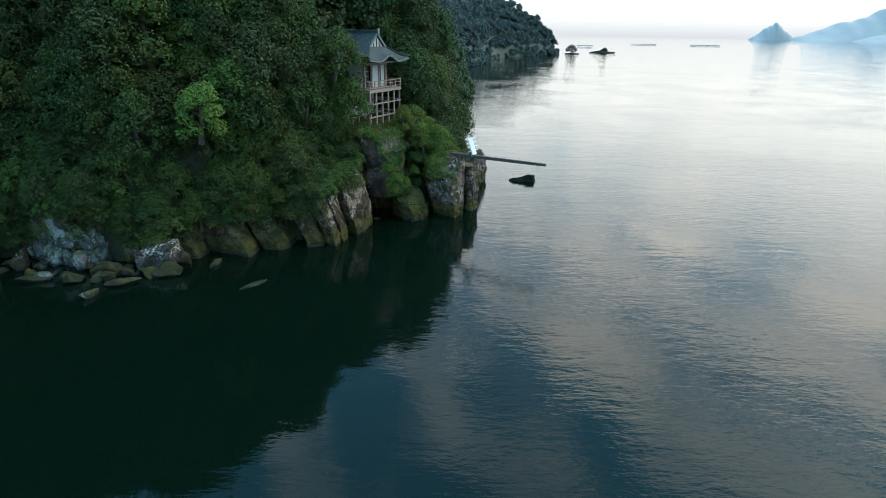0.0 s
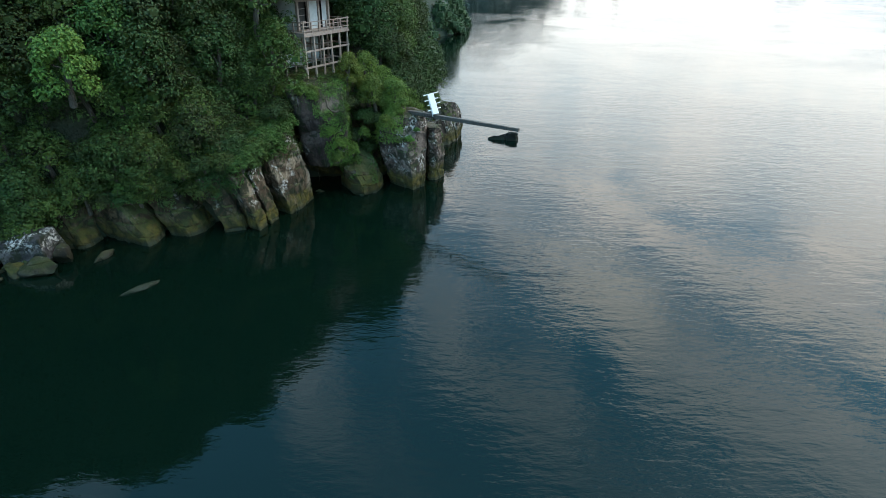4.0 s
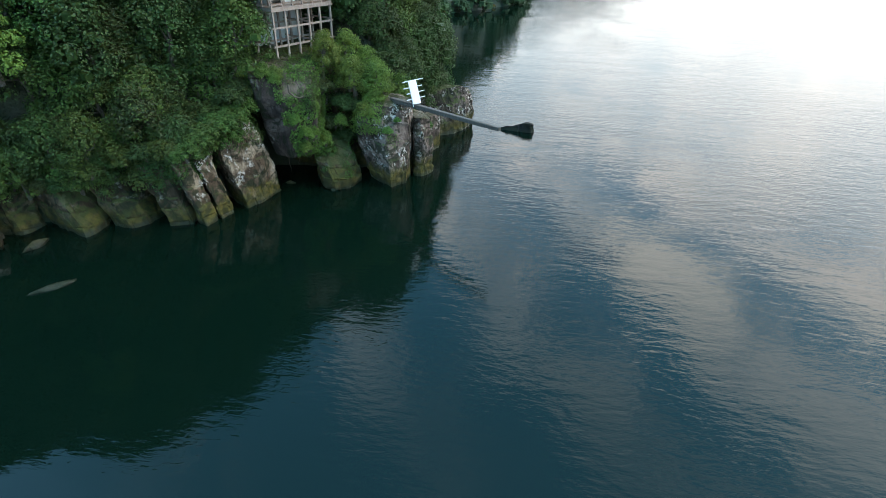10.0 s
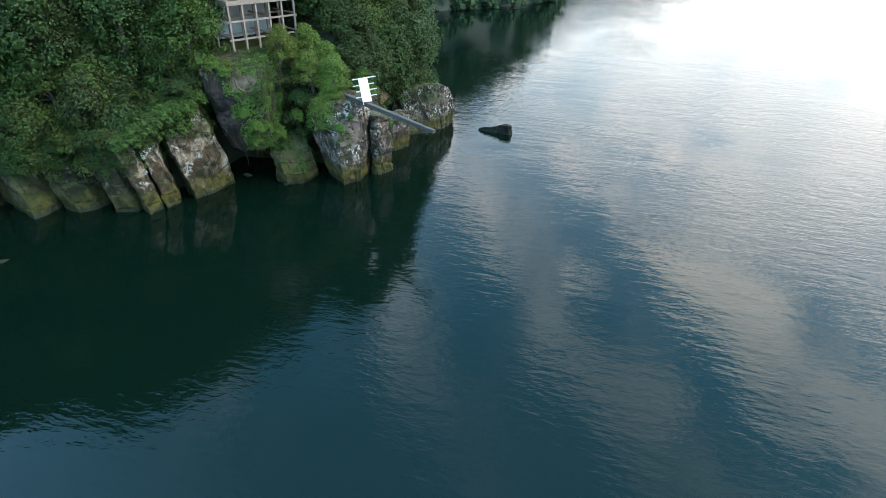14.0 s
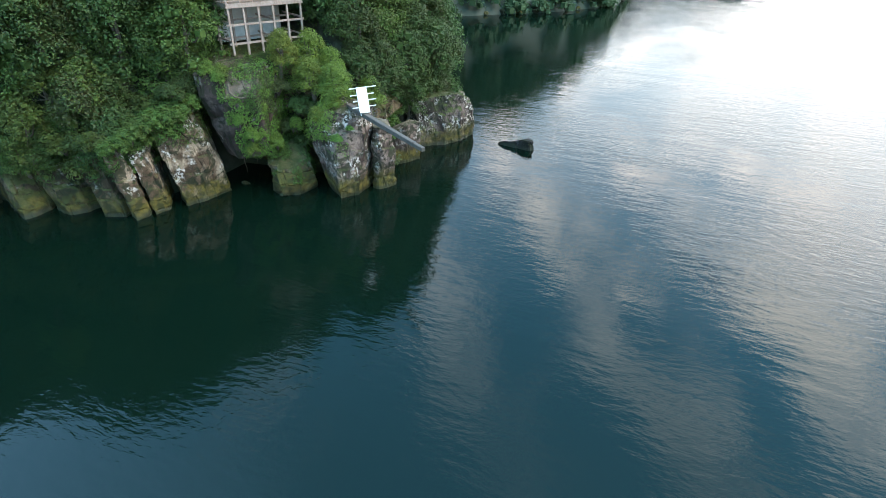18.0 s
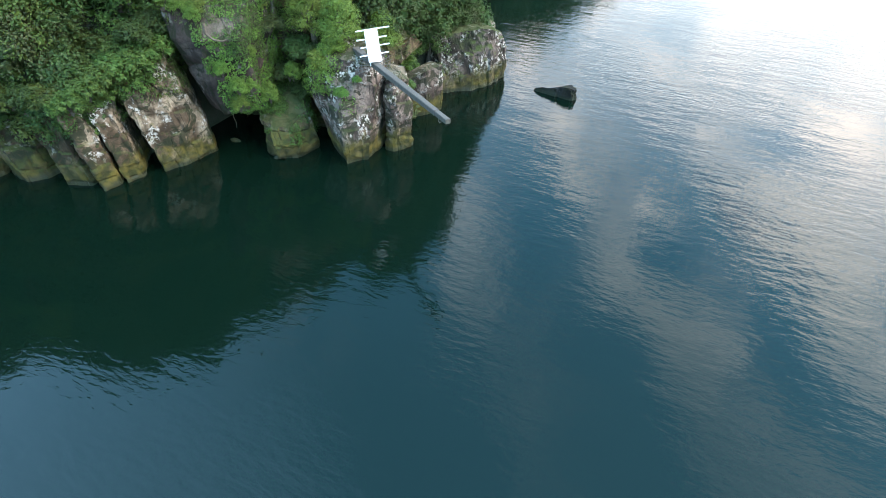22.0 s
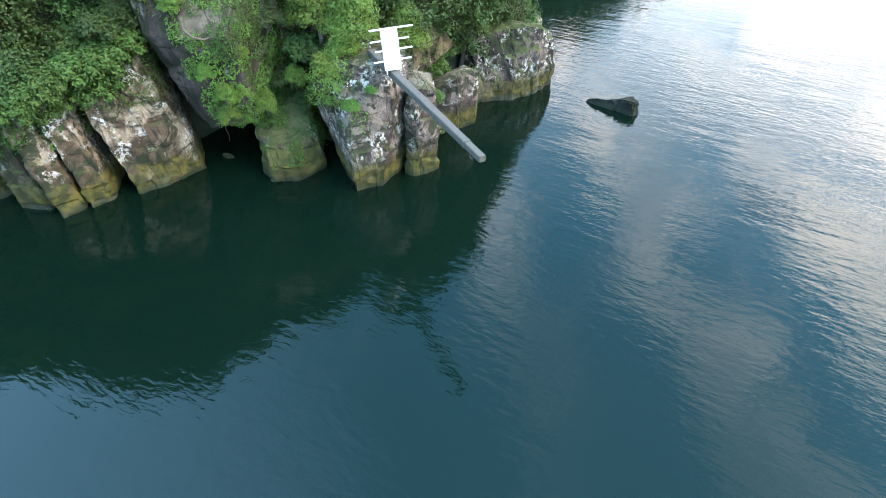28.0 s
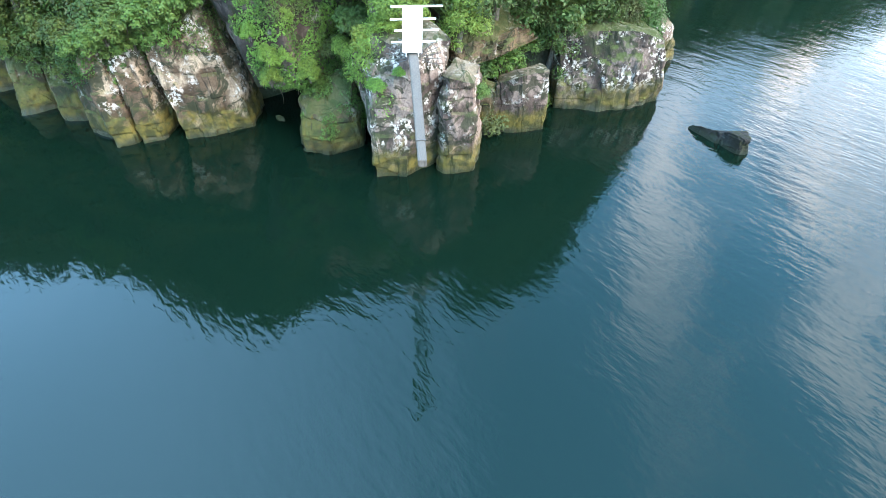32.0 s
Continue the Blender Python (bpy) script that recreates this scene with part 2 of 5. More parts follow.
def rock_material(name, body_a, body_b, white=0.5, algae=0.8, moss=0.4, scale=1.0):
    """Weathered shore rock: two body tones, cracks, pale lichen, moss on flat tops and a yellow-green band over the waterline."""
    m, t, p = material(name)
    g = t.nodes.new("ShaderNodeNewGeometry")
    pos = t.nodes.new("ShaderNodeSeparateXYZ")
    wire(t, g, "Position", pos, 0)
    nrm = t.nodes.new("ShaderNodeSeparateXYZ")
    wire(t, g, "Normal", nrm, 0)
    big = noise_out(t, 0.55 * scale, 4.0, coords="World", distort=0.6)
    fine = noise_out(t, 8.0 * scale, 8.0, 0.72, coords="World")
    strata = noise_out(t, 1.1 * scale, 5.0, 0.6, (2.0, 2.0, 0.35), "World", distort=0.5)
    deep = tuple(v * 0.42 for v in body_a)
    col = ramp(t, big, [(0.34, deep), (0.46, body_a), (0.56, body_b), (0.70, tuple(v * 1.25 for v in body_b))])
    col = mix(t, ramp(t, strata, [(0.38, 0.5), (0.52, 0.0)]), col, tuple(v * 0.30 for v in body_a))
    col = mix(t, ramp(t, fine, [(0.36, 0.5), (0.56, 0.0)]), col, tuple(v * 0.35 for v in body_a))
    # joints: thin broken lines of two sets of planes, one steep and one lying
    jit = t.nodes.new("ShaderNodeVectorMath")
    jit.operation = "MULTIPLY_ADD"
    jit.inputs[1].default_value = (0.5, 0.5, 0.5)
    wire(t, g, "Position", jit, 2)
    t.links.new(noise_out(t, 0.8, 3.0, coords="World", out=1), jit.inputs[0])
    crack = None
    for way, width, seed in (((0.55, 0.85, 0.12), 0.045, 0.0), ((-0.10, 0.12, 0.80), 0.045, 0.3), ((0.9, -0.45, 0.2), 0.036, 0.6)):
        d = t.nodes.new("ShaderNodeVectorMath")
        d.operation = "DOT_PRODUCT"
        wire(t, jit, 0, d, 0)
        d.inputs[1].default_value = way
        line = math_node(t, "FRACT", math_node(t, "ADD", math_node(t, "MULTIPLY", d.outputs["Value"], 0.85 * scale), seed))
        line = ramp(t, line, [(0.0, 1.0), (width, 0.0)])
        line = math_node(t, "MULTIPLY", line, ramp(t, noise_out(t, 0.7 + seed, 2.0, coords="World"), [(0.47, 0.0), (0.54, 1.0)]))
        crack = line if crack is None else math_node(t, "MAXIMUM", crack, line)
    col = mix(t, math_node(t, "MULTIPLY", crack, 0.55), col, (0.016, 0.013, 0.010))
    stain = noise_out(t, 0.9 * scale, 5.0, 0.65, coords="World", distort=1.5)
    col = mix(t, math_node(t, "MULTIPLY", ramp(t, stain, [(0.49, 0.0), (0.55, 1.0)]), 0.85), col, (0.022, 0.026, 0.012))
    # pale lichen in flecked patches
    spots = noise_out(t, 4.5 * scale, 5.0, 0.75, coords="World")
    zone = noise_out(t, 0.8 * scale, 3.0, coords="World", distort=1.0)
    lich = math_node(t, "MULTIPLY", ramp(t, spots, [(0.50, 0.0), (0.54, 1.0)]), ramp(t, zone, [(0.60 - 0.12 * white, 0.0), (0.70 - 0.10 * white, 1.0)]))
    dry = ramp(t, math_node(t, "DIVIDE", pos.outputs[2], 10.0), [(0.09, 0.0), (0.16, 1.0)])
    lich = math_node(t, "MULTIPLY", math_node(t, "MULTIPLY", lich, dry), min(1.0, white * 1.5))
    col = mix(t, lich, col, (0.58, 0.51, 0.45))
    # moss where it is flat
    flat = math_node(t, "ADD", nrm.outputs[2], math_node(t, "MULTIPLY", big, 0.9))
    flat = math_node(t, "MULTIPLY", ramp(t, flat, [(0.85, 0.0), (1.05, 1.0)]), moss)
    col = mix(t, flat, col, (0.055, 0.075, 0.018))
    # yellow-green algae above the waterline, with an uneven upper edge
    level = math_node(t, "ADD", pos.outputs[2], math_node(t, "MULTIPLY", math_node(t, "SUBTRACT", zone, 0.5), -3.2))
    band = ramp(t, math_node(t, "DIVIDE", level, 4.0), [(0.05, 1.0), (0.27, 0.9), (0.42, 0.0)])
    tone = mix(t, ramp(t, noise_out(t, 1.6, 3.0, coords="World"), [(0.4, 0.0), (0.62, 1.0)]), (0.036, 0.038, 0.011), (0.125, 0.096, 0.020))
    col = mix(t, math_node(t, "MULTIPLY", band, algae), col, tone)
    wet = ramp(t, math_node(t, "DIVIDE", pos.outputs[2], 2.0), [(0.08, 1.0), (0.20, 0.0)])
    col = mix(t, math_node(t, "MULTIPLY", wet, 0.75), col, (0.022, 0.026, 0.016))
    t.links.new(col, p.inputs["Base Color"])
    t.links.new(ramp(t, wet, [(0.0, 0.88), (1.0, 0.35)]), p.inputs["Roughness"])
    p.inputs["Specular IOR Level"].default_value = 0.2
    both = math_node(t, "ADD", fine, math_node(t, "MULTIPLY", strata, 1.5))
    bump(t, p, math_node(t, "ADD", both, math_node(t, "MULTIPLY", crack, -0.8)), 1.0, 0.06)
    return m


ROCK_TAN = rock_material("rock_tan", (0.125, 0.080, 0.050), (0.36, 0.262, 0.182), 0.6, 0.95, 0.35)
ROCK_GREY = rock_material("rock_grey_purple", (0.100, 0.068, 0.056), (0.245, 0.175, 0.142), 0.7, 0.9, 0.35)
ROCK_SLAB = rock_material("rock_dark_slab", (0.070, 0.048, 0.040), (0.160, 0.113, 0.094), 0.32, 0.25, 0.2, 0.7)
ROCK_BROWN = rock_material("rock_brown", (0.064, 0.042, 0.024), (0.140, 0.096, 0.056), 0.28, 0.65, 0.55)
ROCK_HEADLAND = rock_material("rock_headland", (0.062, 0.046, 0.038), (0.160, 0.118, 0.098), 1.0, 0.6, 0.7, 0.9)
ROCK_DULL = rock_material("rock_dull", (0.040, 0.033, 0.026), (0.084, 0.068, 0.052), 0.55, 0.12, 0.25)
ROCK_PALE = rock_material("rock_pale", (0.15, 0.15, 0.145), (0.36, 0.365, 0.35), 0.5, 0.1, 0.6)
ROCK_BLACK = rock_material("rock_black", (0.012, 0.012, 0.012), (0.028, 0.027, 0.026), 0.05, 0.05, 0.0)


def soil_material():
    m, t, p = material("soil_and_undergrowth")
    n = noise_out(t, 0.7, 6.0, coords="World")
    f = noise_out(t, 6.0, 4.0, coords="World")
    col = ramp(t, n, [(0.3, (0.022, 0.020, 0.014)), (0.5, (0.035, 0.042, 0.018)), (0.7, (0.07, 0.06, 0.04))])
    col = mix(t, math_node(t, "MULTIPLY", f, 0.5), col, (0.03, 0.035, 0.018))
    t.links.new(col, p.inputs["Base Color"])
    p.inputs["Roughness"].default_value = 0.95
    bump(t, p, f, 0.8, 0.15)
    return m


SOIL = soil_material()
BRUSH = leaf_material("distant_undergrowth", (0.030, 0.050, 0.036), (0.060, 0.094, 0.070), 0.1)


def water_material():
    m, t, p = material("lake_water")
    p.inputs["Base Color"].default_value = (0.0016, 0.0077, 0.0044, 1)
    p.inputs["Roughness"].default_value = 0.008
    p.inputs["IOR"].default_value = 1.333
    swell = noise_out(t, 0.16, 2.0, 0.5, (0.6, 1.5, 1), "World", distort=0.4)
    ripple = noise_out(t, 1.0, 3.0, 0.52, (0.6, 1.45, 1), "World", distort=0.3)
    fine = noise_out(t, 2.6, 3.0, 0.55, (0.6, 1.5, 1), "World", distort=0.2)
    breeze = ramp(t, noise_out(t, 0.035, 3.0, coords="World", distort=0.8), [(0.38, 0.22), (0.64, 1.15)])
    # the lee of the headland lies calmer
    pos = t.nodes.new("ShaderNodeSeparateXYZ")
    wire(t, t.nodes.new("ShaderNodeNewGeometry"), "Position", pos, 0)
    open_lake = ramp(t, math_node(t, "ADD", math_node(t, "DIVIDE", pos.outputs[0], 40.0), 0.5), [(0.40, 0.35), (0.85, 1.12)])
    breeze = math_node(t, "MULTIPLY", breeze, open_lake)
    h = math_node(t, "MULTIPLY", swell, 0.07)
    h = math_node(t, "ADD", h, math_node(t, "MULTIPLY", math_node(t, "MULTIPLY", ripple, 0.066), breeze))
    h = math_node(t, "ADD", h, math_node(t, "MULTIPLY", math_node(t, "MULTIPLY", fine, 0.036), breeze))
    bump(t, p, h, 1.0, 0.55)
    return m


WATER = water_material()


def plain_material(name, a, b, scale=4.0, rough=0.7, stretch=None, metal=0.0, relief=0.3):
    m, t, p = material(name)
    n = noise_out(t, scale, 5.0, 0.6, stretch)
    t.links.new(mix(t, ramp(t, n, [(0.3, 0.0), (0.7, 1.0)]), a, b), p.inputs["Base Color"])
    p.inputs["Roughness"].default_value = rough
    p.inputs["Metallic"].default_value = metal
    bump(t, p, n, relief, 0.01)
    return m


WOOD_GREY = plain_material("weathered_grey_timber", (0.050, 0.041, 0.034), (0.150, 0.125, 0.102), 5.0, 0.8, (6, 6, 0.6))
WOOD_PINK = plain_material("faded_pinkish_timber", (0.28, 0.20, 0.16), (0.46, 0.35, 0.29), 3.0, 0.8, (2, 2, 0.7))
WOOD_DARK = plain_material("dark_timber", (0.03, 0.025, 0.02), (0.07, 0.055, 0.045), 4.0, 0.8)
PLASTER = plain_material("white_plaster", (0.58, 0.56, 0.53), (0.74, 0.72, 0.69), 2.0, 0.85)
WHITE_PAINT = plain_material("white_paint", (0.74, 0.76, 0.76), (0.84, 0.85, 0.85), 1.5, 0.45, relief=0.05)
ROOF_COPPER = plain_material("dark_green_grey_roof", (0.028, 0.036, 0.036), (0.060, 0.076, 0.072), 2.5, 0.75, (1, 1, 1))
COPPER_TRIM = plain_material("verdigris_trim", (0.11, 0.145, 0.13), (0.19, 0.235, 0.21), 4.0, 0.6)
IRON = plain_material("dark_iron", (0.07, 0.065, 0.06), (0.13, 0.12, 0.11), 8.0, 0.6, metal=0.3)


# ---- mesh tools ----
def mesh_object(name, verts, faces, mat, parent=None, smooth=False, label=""):
    me = bpy.data.meshes.new(name)
    verts, faces = np.asarray(verts, np.float32), np.asarray(faces, np.int32)
    me.vertices.add(len(verts))
    me.vertices.foreach_set("co", verts.ravel())
    k = faces.shape[1]
    me.loops.add(faces.size)
    me.loops.foreach_set("vertex_index", faces.ravel())
    me.polygons.add(len(faces))
    me.polygons.foreach_set("loop_start", np.arange(0, faces.size, k, dtype=np.int32))
    me.polygons.foreach_set("use_smooth", np.full(len(faces), smooth))
    me.materials.append(mat)
    me.update(calc_edges=True)
    ob = new(name, me)
    ob.parent = parent
    return tagged(ob, label) if label else ob


def part(name, bm, mat, parent=None, label="", smooth=False):
    me = bpy.data.meshes.new(name)
    bmesh.ops.recalc_face_normals(bm, faces=bm.faces)
    if smooth:
        for f in bm.faces:
            f.smooth = True
    bm.to_mesh(me)
    bm.free()
    me.materials.append(mat)
    ob = new(name, me)
    ob.parent = parent
    return tagged(ob, label) if label else ob


def bar(bm, a, b, w, h, up=(0, 0, 1), w2=None, h2=None):
    """A square bar from a to b, w across and h high, tapering to w2 and h2."""
    a, b = Vector(a), Vector(b)
    d = (b - a).normalized()
    side = d.cross(Vector(up))
    side = side.normalized() if side.length > 1e-4 else Vector((1, 0, 0))
    top = side.cross(d)
    ring = []
    for p, ww, hh in ((a, w, h), (b, w2 or w, h2 or h)):
        ring.append([bm.verts.new(p + side * sx * ww / 2 + top * sz * hh / 2) for sx, sz in ((-1, -1), (1, -1), (1, 1), (-1, 1))])
    for i in range(4):
        bm.faces.new((ring[0][i], ring[0][(i + 1) % 4], ring[1][(i + 1) % 4], ring[1][i]))
    bm.faces.new(ring[0][::-1])
    bm.faces.new(ring[1])


def bar_part(name, a, b, w, h, mat, parent, up=(0, 0, 1), label="", bevel=0.0, **k):
    bm = bmesh.new()
    bar(bm, a, b, w, h, up, **k)
    if bevel:
        bmesh.ops.bevel(bm, geom=bm.edges[:], offset=bevel, segments=2, affect="EDGES")
    return part(name, bm, mat, parent, label)


def tube(points, radii, sides=7):
    """Vertices and quads of a tube along points."""
    pts = [Vector(p) for p in points]
    verts, faces = [], []
    for i, (p, r) in enumerate(zip(pts, radii)):
        d = (pts[min(i + 1, len(pts) - 1)] - pts[max(i - 1, 0)]).normalized()
        s = d.cross(Vector((0.31, 0.95, 0.1))).normalized()
        q = d.cross(s)
        for k in range(sides):
            a = 2 * math.pi * k / sides
            verts.append(p + (s * math.cos(a) + q * math.sin(a)) * r)
    for i in range(len(pts) - 1):
        for k in range(sides):
            faces.append((i * sides + k, i * sides + (k + 1) % sides, (i + 1) * sides + (k + 1) % sides, (i + 1) * sides + k))
    return [tuple(v) for v in verts], faces


def thing(name, at, label, category, group="", kind=""):
    ob = new(name)
    ob.empty_display_size = 0.3
    ob.location = at
    return tagged(ob, label, category, group, kind)


# ---- land ----
SHORE = [(-150, -30), (-75, 8), (-52, 28), (-44, 40), (-37, 44.5), (-33, 44), (-29, 43.5), (-25.5, 43.5), (-22, 46), (-17.5, 47.5), (-13.5, 49.5),
         (-11.5, 51.5), (-10.5, 54.5), (-10, 59.5), (-5.5, 60.6), (-1, 61), (0.2, 63), (0.0, 68), (1.0, 72), (1.5, 77), (-3, 84), (-7, 92), (-12, 105),
         (-18, 120), (-24, 134), (-23, 144), (-15, 152), (-5, 162), (2, 173), (6, 182), (7, 192), (6, 215), (5, 245), (9, 268), (2, 290), (5, 330),
         (25, 388), (22, 430), (45, 490), (85, 548), (108, 574), (110, 588), (85, 640), (0, 720), (-260, 720), (-260, -40)]


def inland(x, y):
    """Distance in from the shore, negative over water, for arrays of places."""
    x, y = np.asarray(x, float), np.asarray(y, float)
    best, inside = np.full(x.shape, 1e9), np.zeros(x.shape, bool)
    pts = SHORE + SHORE[:1]
    for (ax, ay), (bx, by) in zip(pts, pts[1:]):
        dx, dy = bx - ax, by - ay
        f = np.clip(((x - ax) * dx + (y - ay) * dy) / (dx * dx + dy * dy), 0, 1)
        best = np.minimum(best, np.hypot(x - ax - f * dx, y - ay - f * dy))
        cross = (ay > y) != (by > y)
        with np.errstate(divide="ignore", invalid="ignore"):
            inside ^= cross & (x < dx * (y - ay) / (dy if dy else 1e-9) + ax)
    return np.where(inside, best, -best)


def height(x, y):
    d = inland(x, y)
    up = np.maximum(d, 0)
    wob = 1.2 * np.sin(x * 0.21 + y * 0.13) + 0.8 * np.sin(x * 0.47 - y * 0.39)
    cliff = 3.0 + 6.5 * np.clip((135 - np.asarray(y)) / 25, 0, 1)
    near = np.clip((135 - np.asarray(y)) / 25, 0, 1)
    ridge = 24 * np.clip((np.asarray(y) - 230) / 60, 0, 1)
    cove = np.clip((250 - np.asarray(y)) / 30, 0, 1) * (1 - near)
    tall = np.clip((-14 - np.asarray(x)) / 12, 0, 1) * near
    h = cliff * (1 - np.exp(-up / 2.2)) + (42 + 20 * near + 20 * tall + ridge) * (1 - np.exp(-up / (45 - 19 * cove))) + wob * np.clip(up / 6, 0, 1)
    # a level shelf dug out for the pavilion
    px, py = np.asarray(x) + 7.77, np.asarray(y) - 57.54
    along, back = 0.447 * px + 0.894 * py, -0.894 * px + 0.447 * py
    off = np.maximum(np.maximum(np.maximum(-0.8 - along, along - 7.2), np.maximum(-1.5 - back, back - 8.6)), 0)
    h = np.minimum(h, 9.6 + 1.6 * off)
    return np.where(d > 0, h, np.maximum(d * 0.9, -3.0) - 0.15)


def terrain(name, x0, x1, y0, y1, step, label, mat):
    xs, ys = np.arange(x0, x1 + step / 2, step), np.arange(y0, y1 + step / 2, step)
    gx, gy = np.meshgrid(xs, ys)
    rng = np.random.default_rng(4)
    gz = height(gx, gy) + rng.normal(0, 0.06 * step, gx.shape)
    n, m = gx.shape
    idx = np.arange(n * m).reshape(n, m)
    faces = np.stack([idx[:-1, :-1], idx[:-1, 1:], idx[1:, 1:], idx[1:, :-1]], -1).reshape(-1, 4)
    deep = (gz > -1.9).ravel()
    faces = faces[deep[faces].any(1)]
    ob = mesh_object(name, np.stack([gx, gy, gz], -1).reshape(-1, 3), faces, mat, smooth=True)
    return tagged(ob, label, "hillside", kind="structure")


terrain("ground", -80, 14, 2, 124, 0.7, "steep dark wooded hillside falling to the lake", SOIL)
terrain("ground_far", -260, 120, 124, 724, 5.0, "distant wooded headlands along the lake shore", BRUSH)

lake = bmesh.new()
bmesh.ops.create_grid(lake, x_segments=8, y_segments=8, size=4800)
water = tagged(part("water", lake, WATER), "calm dark teal lake with soft ripples", "lake", kind="structure")


# ---- rocks ----
def fractal(p, scale, seed):
    return noise.fractal(Vector(p) * scale + Vector((seed * 7.3, seed * 3.1, seed * 1.7)), 0.9, 2.0, 4)


def blocky(p, scale, seed):
    """A stepped offset: neighbouring blocks stand proud or back, as jointed rock does."""
    v = Vector(p) * scale + Vector((seed * 3.7, seed * 1.3, seed * 5.9))
    v = v + Vector((noise.noise(v * 0.7), noise.noise(v * 0.7 + Vector((9, 2, 5))), 0)) * 0.5
    return noise.cell(Vector((v.x, v.y, v.z * 0.8)))


def loft_rock(name, base, top, mat, label, seed=0, rough=0.15, block=0.24, bulge=0.0, n=100, rings=40, bottom=-1.2, category="rock", group="", soft=1):
    """A jointed block: base is a ring of (x, y) at the waterline, top one of (x, y, z), both in the same turn with the same number of corners."""
    b = np.array([(x, y, bottom) for x, y in base], float)
    tp = np.array(top, float)
    k = len(base)
    share = n // k
    lo, hi = [], []
    for i in range(k):
        for j in range(share):
            f = j / share
            lo.append(b[i] * (1 - f) + b[(i + 1) % k] * f)
            hi.append(tp[i] * (1 - f) + tp[(i + 1) % k] * f)
    lo, hi = np.array(lo), np.array(hi)
    for _ in range(soft):
        lo = 0.5 * lo + 0.25 * (np.roll(lo, 1, 0) + np.roll(lo, -1, 0))
        hi = 0.5 * hi + 0.25 * (np.roll(hi, 1, 0) + np.roll(hi, -1, 0))
    count = len(lo)
    mid = hi.mean(0)
    mid[2] += 0.12
    layers = []
    for r in range(rings + 1):
        f = r / rings
        ring = lo * (1 - f) + hi * f
        c = ring.mean(0)
        swell = 1 + bulge * math.sin(math.pi * min(1, f * 1.02))
        if r == rings:
            swell *= 0.965
        ring[:, :2] = c[:2] + (ring[:, :2] - c[:2]) * swell
        layers.append(ring)
    for f in (0.85, 0.6, 0.3):
        ring = mid + (layers[rings] - mid) * f
        ring[:, 2] += 0.08 * (1 - f)
        layers.append(ring)
    verts = np.vstack(layers + [mid[None]])
    centre = verts.mean(0)
    out = []
    size = np.ptp(verts, axis=0).max()
    for v in verts:
        d = Vector((v[0] - centre[0], v[1] - centre[1], 0.25 * (v[2] - centre[2])))
        d = d.normalized() if d.length > 1e-6 else Vector((0, 0, 1))
        off = rough * fractal(v, 0.55, seed) + 0.3 * rough * fractal(v, 2.3, seed + 3) + block * (blocky(v, 0.62, seed) - 0.5) + 0.35 * block * (blocky(v, 1.7, seed + 5) - 0.5)
        out.append((v[0] + d.x * off, v[1] + d.y * off, v[2] + 0.55 * off * (1 if v[2] > 0.3 else 0)))
    faces = []
    total = len(layers)
    for r in range(total - 1):
        for i in range(count):
            faces.append((r * count + i, r * count + (i + 1) % count, (r + 1) * count + (i + 1) % count, (r + 1) * count + i))
    me_faces = np.array(faces)
    ob = mesh_object(name, out, me_faces, mat)
    bm = bmesh.new()
    bm.from_mesh(ob.data)
    bm.verts.ensure_lookup_table()
    last = [bm.verts[(total - 1) * count + i] for i in range(count)]
    tip = bm.verts[-1]
    for i in range(count):
        bm.faces.new((last[i], last[(i + 1) % count], tip))
    bmesh.ops.recalc_face_normals(bm, faces=bm.faces)
    for f in bm.faces:
        f.smooth = True
    for e in bm.edges:
        if len(e.link_faces) == 2 and e.calc_face_angle(0) > radians(32):
            e.smooth = False
    bm.to_mesh(ob.data)
    bm.free()
    return tagged(ob, label, category, group)


SHORE_GROUP = "rocks along the shore"


def toss(*keys):
    """A repeatable number from 0 to 1 for whole-number keys."""
    v = 0
    for key in keys:
        v = (v * 73856093 + int(key) * 19349663 + 83492791) % 2147483647
    return (v * 48271 % 2147483647) / 2147483647


